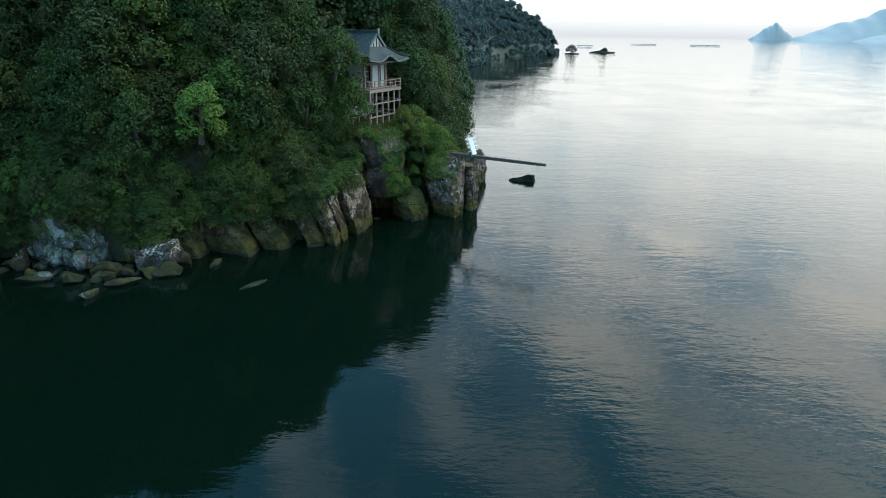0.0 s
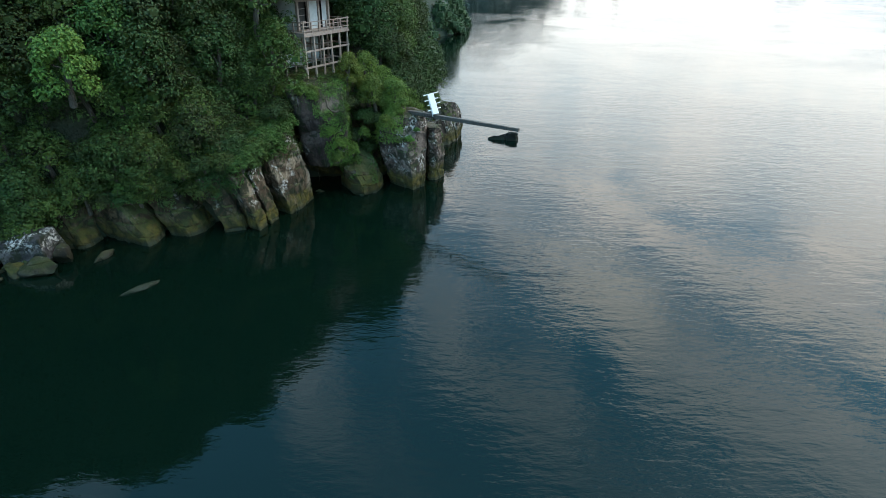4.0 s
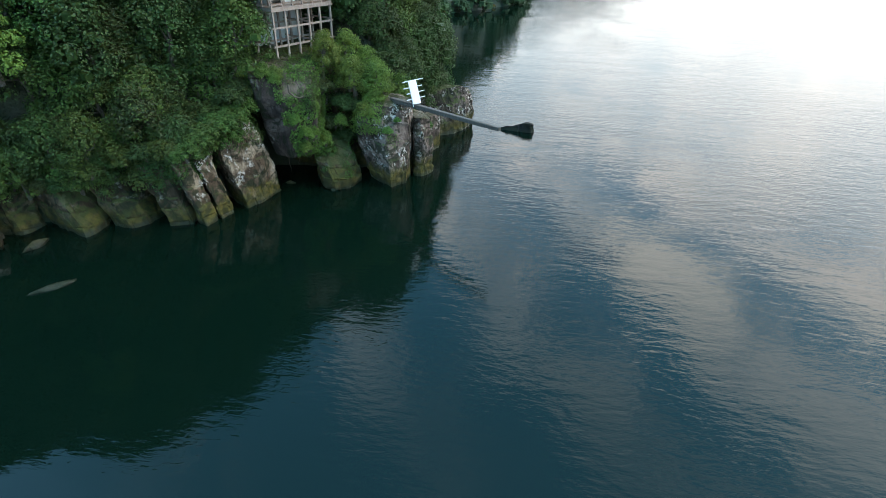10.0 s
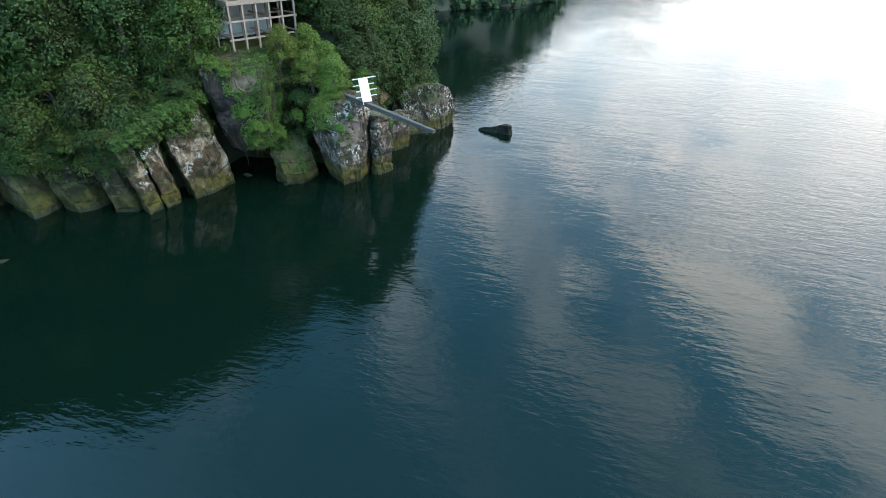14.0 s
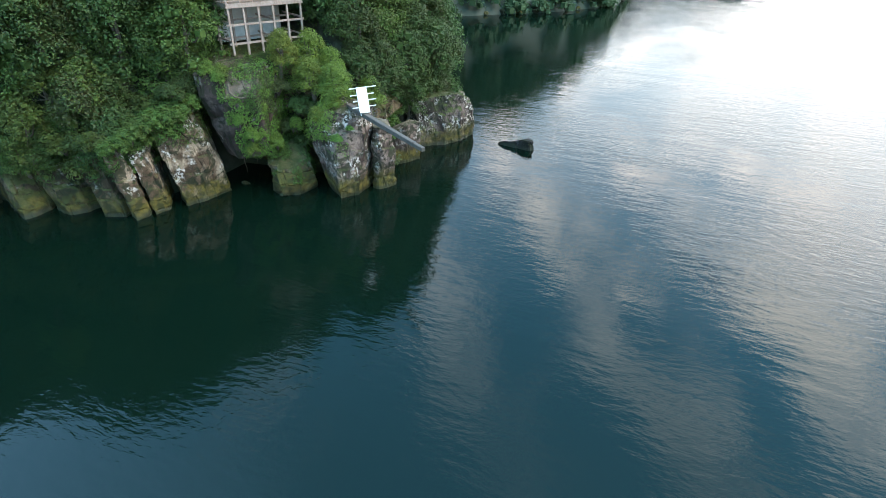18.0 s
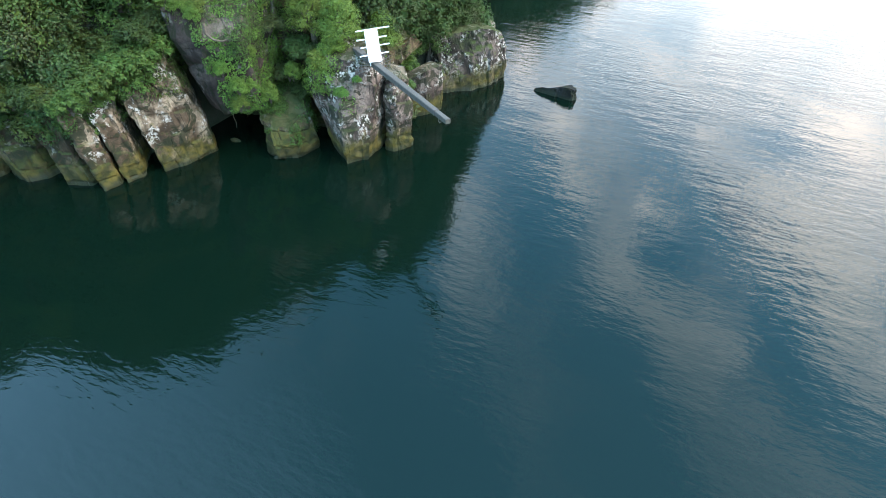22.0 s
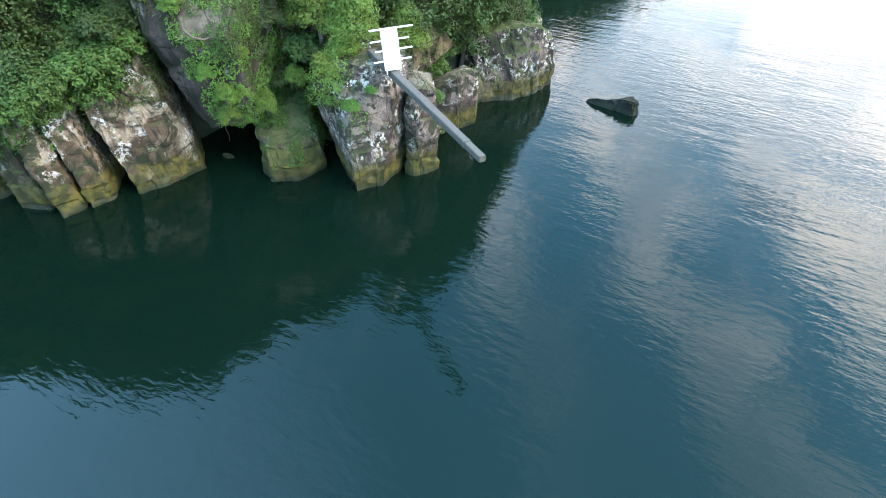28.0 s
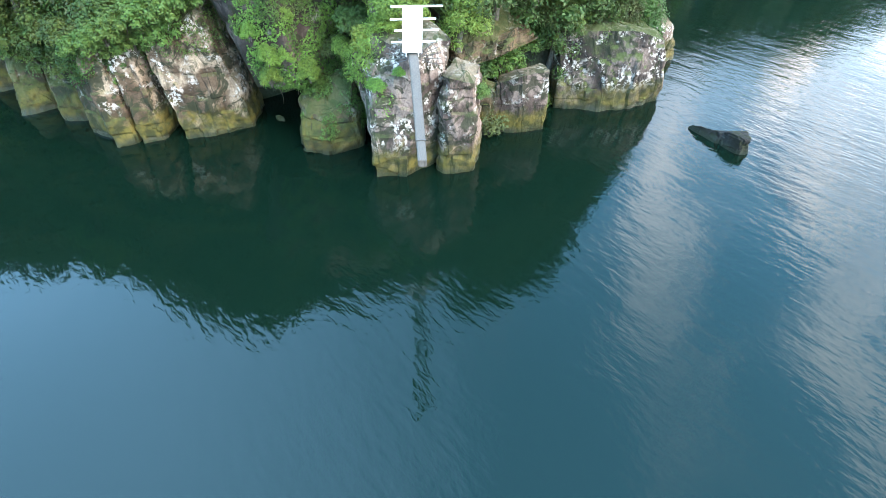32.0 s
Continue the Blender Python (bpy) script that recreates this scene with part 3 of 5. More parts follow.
def bedded_rock(name, rings, mat, label, seed=0, rough=0.12, block=0.16, bed=1.15, column=1.5, dip=(0.0, 0.12), group="", soft=2, top_rough=1.0):
    """A jointed cliff block. rings: from the foot up, each a closed turn of (x, y, z) with the same number of corners; straight flanks between them,
    parted by bedding joints and steep joints into courses that stand a little proud or back."""
    grid = []
    for ring in rings:
        p = np.array(ring, float)
        q = np.vstack([p, p[:1]])
        grid.append(q)
    edge = [max(np.linalg.norm(g[c + 1, :2] - g[c, :2]) for g in grid) for c in range(len(rings[0]))]
    share = [max(4, int(e / 0.10)) if e < 2.6 else max(26, int(e / 0.16)) for e in edge]
    lines, along = [], []
    for g in grid:
        row = []
        for c, n in enumerate(share):
            f = np.arange(n)[:, None] / n
            row.append(g[c] * (1 - f) + g[c + 1] * f)
        row = np.vstack(row)
        for _ in range(soft):
            row = 0.5 * row + 0.25 * (np.roll(row, 1, 0) + np.roll(row, -1, 0))
        lines.append(row)
    for c, n in enumerate(share):
        along += [(c * 3.37 + edge[c] * t / n, c) for t in range(n)]
    layers = []
    for a, b in zip(lines, lines[1:]):
        steps = max(3, int(abs(b[:, 2] - a[:, 2]).max() / 0.11))
        layers += [a + (b - a) * t / steps for t in range(steps)]
    layers.append(lines[-1])
    mid = lines[-1].mean(0) + np.array([0, 0, 0.15])
    for f in (0.93, 0.8, 0.6, 0.35, 0.12):
        ring = mid + (lines[-1] - mid) * f
        ring[:, 2] += 0.12 * (1 - f * f)
        layers.append(ring)
    count, sides = len(layers[0]), len(layers) - 6
    out = np.empty((len(layers), count, 3))
    for r, ring in enumerate(layers):
        t = np.roll(ring, -1, 0) - np.roll(ring, 1, 0)
        nr = np.stack([t[:, 1], -t[:, 0]], -1)
        nr /= np.maximum(np.linalg.norm(nr, axis=1, keepdims=True), 1e-6)
        for i, v in enumerate(ring):
            wob = noise.noise(Vector(v) * 0.45 + Vector((seed * 5.1, 0, 0)))
            h = (v[2] + dip[0] * v[0] + dip[1] * v[1]) / bed + 0.45 * wob + seed * 0.37
            course = math.floor(h)
            w = (along[i][0] + 0.25 * v[2] + 0.5 * wob) / column + toss(seed, course) * 2
            face = math.floor(w)
            off = block * (toss(seed, course, face, along[i][1]) - 0.5) + 0.5 * block * (toss(seed + 9, face) - 0.5)
            gap = min(h - course, course + 1 - h) * bed
            slit = min(w - face, face + 1 - w) * column
            off -= 0.05 * (gap < 0.055) * (toss(seed + 3, course) > 0.35) + 0.04 * (slit < 0.055) * (toss(seed + 5, face, course) > 0.5)
            off += rough * fractal(v, 0.5, seed) + 0.35 * rough * fractal(v, 1.9, seed + 3) + 0.12 * rough * fractal(v, 6.0, seed + 4)
            if r > sides:
                out[r, i] = (v[0], v[1], v[2] + top_rough * (0.5 * block * (toss(seed, course, face) - 0.5) + rough * 1.4 * fractal(v, 0.9, seed + 7)))
            else:
                out[r, i] = (v[0] + nr[i, 0] * off, v[1] + nr[i, 1] * off, v[2])
    idx = np.arange(len(layers) * count).reshape(len(layers), count)
    nxt = np.roll(idx, -1, 1)
    faces = np.stack([idx[:-1], nxt[:-1], nxt[1:], idx[1:]], -1).reshape(-1, 4)
    ob = mesh_object(name, out.reshape(-1, 3), faces, mat)
    bm = bmesh.new()
    bm.from_mesh(ob.data)
    bm.verts.ensure_lookup_table()
    bm.faces.new([bm.verts[v] for v in idx[-1]])
    if rings[0][0][2] > 0.5:
        bm.faces.new([bm.verts[v] for v in idx[0][::-1]])
    bmesh.ops.recalc_face_normals(bm, faces=bm.faces)
    for f in bm.faces:
        f.smooth = True
    for e in bm.edges:
        if len(e.link_faces) == 2 and e.calc_face_angle(0) > radians(26):
            e.smooth = False
    bm.to_mesh(ob.data)
    bm.free()
    return tagged(ob, label, "rock", group)


def stack(*levels):
    """Rings for bedded_rock from (z, corner, corner, ...) rows; a corner may carry its own height over z."""
    return [[(c[0], c[1], row[0] + (c[2] if len(c) > 2 else 0)) for c in row[1:]] for row in levels]


FRONT = bedded_rock("cliff_rock", stack(
    (-1.2, (-8.4, 50.9), (-7.8, 52.4), (-7.45, 54.4), (-9.5, 56.0), (-11, 52.6)),
    (0.6, (-8.6, 50.8), (-7.85, 52.4), (-7.45, 54.35), (-9.5, 56.0), (-11, 52.6)),
    (2.6, (-9.15, 50.65), (-8.1, 52.3), (-7.6, 54.0), (-9.8, 56.0), (-11.6, 52.6)),
    (4.8, (-9.8, 50.45), (-8.75, 52.0), (-8.0, 53.4), (-10.4, 56.0), (-12.4, 52.6)),
    (5.7, (-10.1, 50.5), (-9.3, 51.9), (-8.6, 53.2, 0.4), (-11, 56, 1.5), (-13, 52.6, 0.8))), ROCK_TAN,
    "tall tan jointed cliff block with pale lichen and yellow algae", 1, bed=1.0, block=0.13, group=SHORE_GROUP)
TWIN = bedded_rock("cliff_rock", stack(
    (-1.2, (-9.85, 47.65), (-9.5, 48.75), (-11.2, 50.5), (-11.9, 49.2)),
    (1.2, (-10.35, 47.7), (-9.95, 48.75), (-11.7, 50.5), (-12.4, 49.2)),
    (4.3, (-11.6, 47.85), (-11.1, 48.85, 0.3), (-13.0, 50.6, 0.8), (-13.8, 49.4, 0.6))), ROCK_TAN,
    "narrow layered tan cliff block mossy at the waterline", 2, bed=0.7, column=1.1, group=SHORE_GROUP)
bedded_rock("cliff_rock", stack(
    (-1.2, (-9.45, 48.92), (-9.05, 50.05), (-11, 52.2), (-11.5, 50.7)),
    (1.0, (-9.75, 48.95), (-9.4, 50.05), (-11.3, 52.2), (-11.9, 50.7)),
    (5.0, (-10.95, 48.98), (-10.55, 50.1, 0.4), (-12.6, 52.0, 0.9), (-13.2, 50.6, 0.5))), ROCK_TAN,
    "tan cliff slab standing beside its twin", 20, bed=0.8, column=1.2, group=SHORE_GROUP)
bedded_rock("cliff_rock", stack(
    (-1.2, (-12.2, 47.15), (-10.8, 47.8), (-11.4, 50.6), (-13.2, 50.2)),
    (0.8, (-12.8, 47.2), (-11.35, 47.85), (-11.9, 50.6), (-13.8, 50.2)),
    (4.0, (-14.3, 47.5), (-12.85, 48.05, 0.3), (-13.4, 51, 0.9), (-15.2, 50.4, 0.7))), ROCK_BROWN,
    "brown cliff block with pale streaks beside a dark cleft", 3, group=SHORE_GROUP)
bedded_rock("cliff_rock", stack(
    (-1.2, (-16.0, 46.6), (-14.4, 46.45), (-13.7, 47.3), (-13.6, 50), (-16.2, 49.6)),
    (0.6, (-16.8, 46.7), (-15.1, 46.5), (-14.4, 47.35), (-14.2, 50), (-17, 49.6)),
    (3.5, (-18.6, 47.1), (-17.0, 46.9), (-16.1, 47.7, 0.2), (-16, 50.4, 1.2), (-18.6, 50, 0.8))), ROCK_BROWN,
    "brown rounded cliff block with yellow algae", 4, rough=0.16, block=0.1, soft=6, group=SHORE_GROUP)
bedded_rock("cliff_rock", stack(
    (-1.2, (-20.6, 46.0), (-18.4, 45.2), (-16.6, 44.7), (-16.4, 46.4), (-16.8, 49), (-20.6, 48.8)),
    (0.5, (-21.4, 46.1), (-19.1, 45.3), (-17.3, 44.85), (-17.1, 46.5), (-17.6, 49), (-21.4, 48.8)),
    (3.0, (-23.2, 46.7), (-21.0, 46.0), (-19.4, 45.6), (-18.8, 46.9, 0.3), (-18.9, 49.6, 1.2), (-22.6, 49.2, 1.2))), ROCK_BROWN,
    "broad dark brown boulder sloping into the lake", 5, rough=0.2, block=0.1, soft=8, group=SHORE_GROUP)
bedded_rock("cliff_rock", stack(
    (-1.2, (-23.4, 43.6), (-21.2, 44.2), (-20.8, 46), (-23.5, 46.5)),
    (0.6, (-23.8, 43.8), (-21.6, 44.3), (-21.2, 46), (-24, 46.5)),
    (2.4, (-24.7, 44.6), (-22.9, 44.9, 0.4), (-22.4, 46.6, 1.2), (-24.8, 46.8, 1.0))), ROCK_BROWN,
    "low brown boulder under overhanging leaves", 6, rough=0.2, block=0.1, soft=8, group=SHORE_GROUP)
CUBE = bedded_rock("cliff_rock", stack(
    (-1.2, (-4.3, 55.4), (-3.1, 55.05), (-2.1, 55.9), (-1.8, 57.8), (-3.6, 59.5), (-5.8, 58.2)),
    (0.9, (-4.4, 55.5), (-3.2, 55.15), (-2.2, 56.0), (-1.9, 57.8), (-3.6, 59.5), (-5.8, 58.2)),
    (2.0, (-5.0, 56.1, 0.15), (-3.9, 55.7, -0.1), (-2.9, 56.4, -0.1), (-2.5, 57.8, 0.5), (-3.8, 59.6, 2.0), (-5.8, 58.2, 1.2))), ROCK_BROWN,
    "low yellow-brown cubic rock under hanging vines", 7, bed=0.8, soft=5, group=SHORE_GROUP)
HEAD = bedded_rock("cliff_rock", stack(
    (-1.2, (-1.0, 58.6), (1.12, 56.5), (2.05, 57.85), (1.8, 60.8), (-0.9, 61.4)),
    (1.4, (-1.4, 58.3), (0.98, 56.62), (2.1, 57.95), (1.9, 60.8), (-1.2, 61.4)),
    (2.3, (-1.7, 58.15), (0.88, 56.8), (2.12, 58.15), (2.0, 60.8), (-1.5, 61.4)),
    (3.1, (-2.0, 58.0), (0.72, 56.98), (2.15, 58.75), (2.1, 60.6), (-1.8, 61.4)),
    (4.9, (-1.9, 57.6, 0.3), (0.35, 57.35), (2.1, 58.9), (2.2, 60.6), (-2.0, 61.4)),
    (6.1, (-1.5, 58.3, 0.2), (0.3, 58.1), (2.0, 59.0, 0.1), (2.1, 60.6, 0.2), (-1.6, 61.4, 0.6))), ROCK_GREY,
    "tall grey-purple headland rock with white lichen bearing the beam", 8, bed=1.3, block=0.16, rough=0.12, group=SHORE_GROUP)
bedded_rock("cliff_rock", stack(
    (-1.2, (2.45, 59.5), (3.05, 59.5), (3.85, 60.6), (2.9, 62.2), (1.8, 61)),
    (1.4, (2.4, 59.6), (3.0, 59.55), (3.8, 60.7), (2.8, 62.2), (1.8, 61)),
    (4.6, (2.35, 59.8, 0.3), (2.95, 59.7, 0.4), (3.5, 60.9), (2.6, 62.1, 0.3), (1.8, 61.2, 0.6))), ROCK_GREY,
    "slim grey rock pillar flecked with white lichen", 9, rough=0.2, bed=1.2, group=SHORE_GROUP)
bedded_rock("cliff_rock", stack(
    (-1.2, (1.5, 64.2), (2.6, 65.2), (3.35, 66.8), (1.8, 68.2), (0.6, 65.6)),
    (1.0, (1.5, 64.2), (2.6, 65.2), (3.4, 66.8), (1.8, 68.2), (0.6, 65.6)),
    (3.1, (1.5, 64.5, -0.35), (2.6, 65.3, 0.25), (3.4, 66.6, 0.42), (1.8, 67.8, 0.0), (0.8, 65.6, -0.4))), ROCK_GREY,
    "upright squared stone with a white lichen face", 10, rough=0.10, block=0.08, bed=2.0, group=SHORE_GROUP, top_rough=0.4)
loft_rock("cliff_rock", [(1.2, 63.0), (1.75, 63.9), (1.2, 65.2), (0.2, 64.2)],
          [(1.3, 63.3, 2.3), (1.7, 64.0, 2.2), (1.2, 65.2, 2.6), (0.3, 64.3, 2.8)], ROCK_BROWN,
          "small mossy block beside the upright stone", 11, rough=0.10, block=0.10, group=SHORE_GROUP)
GREAT = bedded_rock("cliff_rock", stack(
    (-1.2, (2.1, 69.2), (4.2, 71.0), (5.0, 72.5), (5.6, 75.0), (3.8, 78), (-0.8, 76.5), (-0.6, 71)),
    (0.8, (2.0, 69.3), (4.2, 71.1), (5.0, 72.5), (5.6, 75.0), (3.8, 78), (-0.8, 76.5), (-0.6, 71)),
    (2.6, (1.6, 69.6), (3.9, 71.4), (4.85, 72.7), (5.4, 74.9), (3.6, 77.5), (-0.8, 76.5), (-0.6, 71)),
    (4.1, (1.0, 70.2, 0.1), (3.2, 71.9, 0.2), (4.5, 73.0, 0.3), (5.0, 74.6, -0.4), (3.2, 76.8, -0.8), (-0.6, 76), (-0.8, 72, 0.4))), ROCK_HEADLAND,
    "massive grey-purple headland boulder flecked with white lichen", 12, rough=0.22, block=0.14, bed=2.6, column=1.2, soft=5, group=SHORE_GROUP)
loft_rock("cliff_rock", [(1.0, 79.5), (2.8, 79.2), (2.8, 81.5), (0.4, 82)], [(1.0, 79.8, 2.6), (2.5, 79.6, 2.2), (2.4, 81.2, 2.2), (0.5, 81.8, 3.2)], ROCK_GREY,
          "square grey block behind the headland boulder", 13, group=SHORE_GROUP)
loft_rock("cliff_rock", [(-4.4, 88.6), (-3.2, 90.2), (-4.6, 92.5), (-6.4, 90.5)], [(-4.6, 89.2, 1.3), (-3.8, 90.4, 1.2), (-5, 92.2, 1.8), (-6.3, 90.8, 2)], ROCK_GREY,
          "flat grey slab lying at the water's edge", 14, group=SHORE_GROUP)
# the dark slab over the sea cave and the ledge that bears the pavilion
SLAB = bedded_rock("cliff_slab", stack(
    (2.75, (-7.8, 55.2), (-6.3, 54.6), (-4.5, 56.3, 0.2), (-5.4, 59.0), (-8.6, 58.5)),
    (5.0, (-8.1, 54.5), (-6.35, 54.15), (-4.35, 55.7), (-5.3, 59.4), (-9.4, 58.5)),
    (7.5, (-8.05, 53.65), (-6.3, 53.95), (-4.4, 55.3), (-5.2, 60), (-10.4, 58.5)),
    (9.0, (-8.3, 53.7), (-6.7, 54.9, 0.1), (-4.9, 56.6), (-5.0, 60.5, 0.4), (-11.2, 58.6, 0.5))), ROCK_SLAB,
    "smooth dark purple-grey rock slab overhanging a water cave", 15, rough=0.10, block=0.08, bed=3.6, column=1.8, group=SHORE_GROUP)
LEDGE = loft_rock("cliff_ledge", [(-8.8, 60.2), (-5.5, 60.0), (-3.0, 60.2), (-0.6, 61.0), (-1.5, 66), (-6, 69), (-11, 66), (-11, 60)],
          [(-8.9, 57.5, 9.5), (-6.2, 57.9, 9.6), (-3.7, 60.4, 9.0), (-2.2, 62.5, 8.6), (-3, 66, 9.8), (-6, 68, 10.2), (-11, 66, 10.4), (-11, 60, 10.0)], ROCK_BROWN,
          "earthy brown cliff ledge bearing the pavilion", 16, rough=0.35, group=SHORE_GROUP)

loft_rock("cliff_rock", [(0.9, 62.3), (1.3, 64.5), (0.9, 68.2), (-2.5, 68.5), (-2.5, 62.5)],
          [(0.6, 62.4, 5.3), (1.0, 64.5, 5.0), (0.6, 68.2, 5.2), (-2.5, 68.5, 7), (-2.5, 62.5, 7)], ROCK_BROWN,
          "brown rock lip over a dark hollow", 36, rough=0.3, bottom=4.1, group=SHORE_GROUP)

# the pale cliff, the spotted slab and loose boulders
PALE = loft_rock("pale_cliff", [(-36, 43.4), (-32.5, 41.6), (-28.6, 41.4), (-27.5, 45), (-35, 47)],
          [(-35.4, 44.4, 4.8), (-33, 42.9, 4.2), (-29.6, 42.8, 2.8), (-28, 46, 3.5), (-34, 47.5, 5.5)], ROCK_PALE,
          "pale bluish-white bare rock face with a grassy top", 17, rough=0.4, group=SHORE_GROUP)
loft_rock("stone_slab", [(-25.2, 41.2), (-22.4, 41.6), (-22.0, 43.4), (-25.0, 43.2)],
          [(-25.3, 41.4, 1.5), (-22.5, 41.5, 2.0), (-22.2, 43.0, 2.4), (-25.2, 43.0, 2.0)], rock_material("rock_spotted", (0.10, 0.085, 0.08), (0.16, 0.14, 0.13), 1.3, 0.0, 0.0, 1.2),
          "flat dark slab spotted with white lichen", 18, rough=0.08, block=0.05, bottom=0.2, group=SHORE_GROUP)


def boulder(x, y, z, lx, ly, lz, turn, mat, label, seed, tilt=0.0):
    """A worn angular boulder, lx by ly by lz metres, sunk a little."""
    bm = bmesh.new()
    bmesh.ops.create_icosphere(bm, subdivisions=4 if y < 60 else 3, radius=1.0)
    rng = random.Random(seed)
    cuts = [(Vector((rng.uniform(-1, 1), rng.uniform(-1, 1), rng.uniform(-0.7, 1))).normalized(), rng.uniform(0.36, 0.62)) for _ in range(20)]
    for v in bm.verts:
        for d, lim in cuts:
            over = v.co.dot(d) - lim
            if over > 0:
                v.co -= d * over * 0.97
        v.co += v.co.normalized() * (0.06 * fractal(v.co, 1.4, seed) + 0.05 * fractal(v.co, 3.5, seed) + 0.02 * fractal(v.co, 8.0, seed))
        v.co = Vector((v.co.x * lx / 1.5, v.co.y * ly / 1.5, v.co.z * lz / 1.3))
    for f in bm.faces:
        f.smooth = True
    for e in bm.edges:
        if e.calc_face_angle(0) > radians(28):
            e.smooth = False
    ob = part("boulder", bm, mat)
    ob.matrix_basis = pose(x, y, z, tilt, 0, turn)
    return tagged(ob, label, "rock", SHORE_GROUP)


boulder(-22.6, 40.7, 0.35, 2.6, 1.5, 1.7, 15, ROCK_DULL, "angular grey-brown boulder at the water's edge", 21)
boulder(-21.6, 42.2, 0.7, 1.6, 1.2, 1.6, 50, ROCK_DULL, "grey-brown boulder beside the spotted slab", 22)
boulder(-24.9, 38.9, 0.2, 3.6, 1.0, 0.8, 38, ROCK_DULL, "long flat brown rock in the shallows", 23)
boulder(-26.4, 36.6, 0.2, 1.5, 0.9, 0.9, 60, ROCK_PALE, "pale pointed rock in the shallows", 24)
boulder(-29.5, 39.2, 0.3, 2.4, 1.6, 1.3, -10, ROCK_DULL, "brown rounded shore boulder", 25)
boulder(-32.3, 39.2, 0.2, 2.6, 1.0, 0.8, 5, ROCK_DULL, "low brown shore rock", 26)
boulder(-27.2, 40.6, 0.5, 2.4, 1.8, 1.9, 20, ROCK_DULL, "brown shore boulder with mossy top", 27)
boulder(-35.0, 41.5, 0.5, 2.2, 1.8, 1.8, 70, ROCK_DULL, "dark brown shore boulder", 28)
boulder(-29.8, 41.4, 0.9, 1.8, 1.4, 1.9, 30, ROCK_PALE, "pale lichen-covered shore boulder", 29)
boulder(-26.0, 42.6, 1.2, 2.0, 1.5, 1.8, 0, ROCK_GREY, "grey boulder flecked with lichen", 30)
boulder(-38.5, 42.5, 0.5, 2.8, 2.0, 2.0, 10, ROCK_DULL, "brown shore boulder under branches", 31)
boulder(-19.4, 43.1, 0.05, 2.2, 0.8, 0.8, 80, ROCK_DULL, "narrow flat rock awash near the shore", 32)
boulder(-14.9, 39.25, -0.07, 3.9, 0.95, 0.7, 52, ROCK_DULL, "long slab awash in the dark water", 33)
boulder(0.2, 66.2, 1.6, 3.0, 3.2, 3.0, 20, ROCK_DULL, "dark mossy boulder inside the hollow", 37)
boulder(-7.3, 55.9, 0.0, 0.9, 0.6, 0.5, 10, ROCK_GREY, "small grey stone in the cave mouth", 34)
cove_stones = random.Random(12)
for k, (x, y) in enumerate(((-23, 146), (-20, 148), (-17, 150), (-14, 153), (-11, 156), (-8, 159), (-5.5, 161.5), (-2.5, 166), (0, 170), (2, 174), (4, 178), (5.5, 182), (6.5, 187), (7, 193))):
    size = cove_stones.uniform(1.6, 3.4)
    boulder(x, y - 0.6, 0.3, size * 1.4, size, size * 0.8, cove_stones.uniform(0, 180), (ROCK_GREY, ROCK_DULL)[k % 2], ("grey shore boulder at the foot of the cove woods", "dark shore boulder at the foot of the cove woods")[k % 2], 120 + k)
scatter = random.Random(5)
for k in range(34):
    x = scatter.uniform(-39, -23.5)
    size = scatter.uniform(0.5, 1.3)
    boulder(x, 39.0 + 0.10 * abs(x + 30) + scatter.uniform(0.2, 3.0), scatter.uniform(-0.1, 0.35), size * 1.5, size, size * 0.8, scatter.uniform(0, 180),
            (ROCK_DULL, ROCK_DULL, ROCK_BROWN, ROCK_PALE)[k % 4], ("dark broken stone on the shore", "dark broken stone on the shore", "brown broken stone on the shore", "pale broken stone on the shore")[k % 4], 50 + k)
boulder(-23.0, 46.0, 2.6, 1.8, 1.4, 1.6, 0, ROCK_TAN, "pale upright boulder among bushes", 35)

loft_rock("islet_rock", [(8.3, 73.2), (10.5, 72.75), (12.0, 72.6), (12.5, 73.2), (11.8, 74.6), (9.6, 74.0)],
          [(8.9, 73.4, 0.25), (10.6, 73.1, 0.72), (11.9, 72.8, 0.85), (12.2, 73.2, 0.8), (11.5, 74.2, 0.7), (9.9, 73.8, 0.4)], ROCK_BLACK,
          "dark wedge-shaped rock rising alone from the lake", 19, rough=0.14, block=0.12, bottom=-0.6, category="rock")


# ---- trees and shrubs ----
def leaf_cloud(centres, normals, size, rng, width=0.5):
    """Folded leaf cards: four points each, on the given places."""
    n = len(centres)
    nr = normals / np.linalg.norm(normals, axis=1, keepdims=True)
    r = rng.normal(size=(n, 3))
    t = np.cross(nr, r)
    t /= np.linalg.norm(t, axis=1, keepdims=True)
    b = np.cross(nr, t)
    s = (size * rng.uniform(0.65, 1.35, n))[:, None]
    v = np.empty((n, 4, 3))
    v[:, 0] = centres - t * s * 0.5
    v[:, 1] = centres + b * s * width * 0.5 + nr * s * 0.10
    v[:, 2] = centres + t * s * 0.5 - nr * s * 0.12
    v[:, 3] = centres - b * s * width * 0.5 + nr * s * 0.10
    return v.reshape(-1, 3), np.arange(4 * n).reshape(n, 4)


def unit(rng, n):
    d = rng.normal(size=(n, 3))
    return d / np.linalg.norm(d, axis=1, keepdims=True)


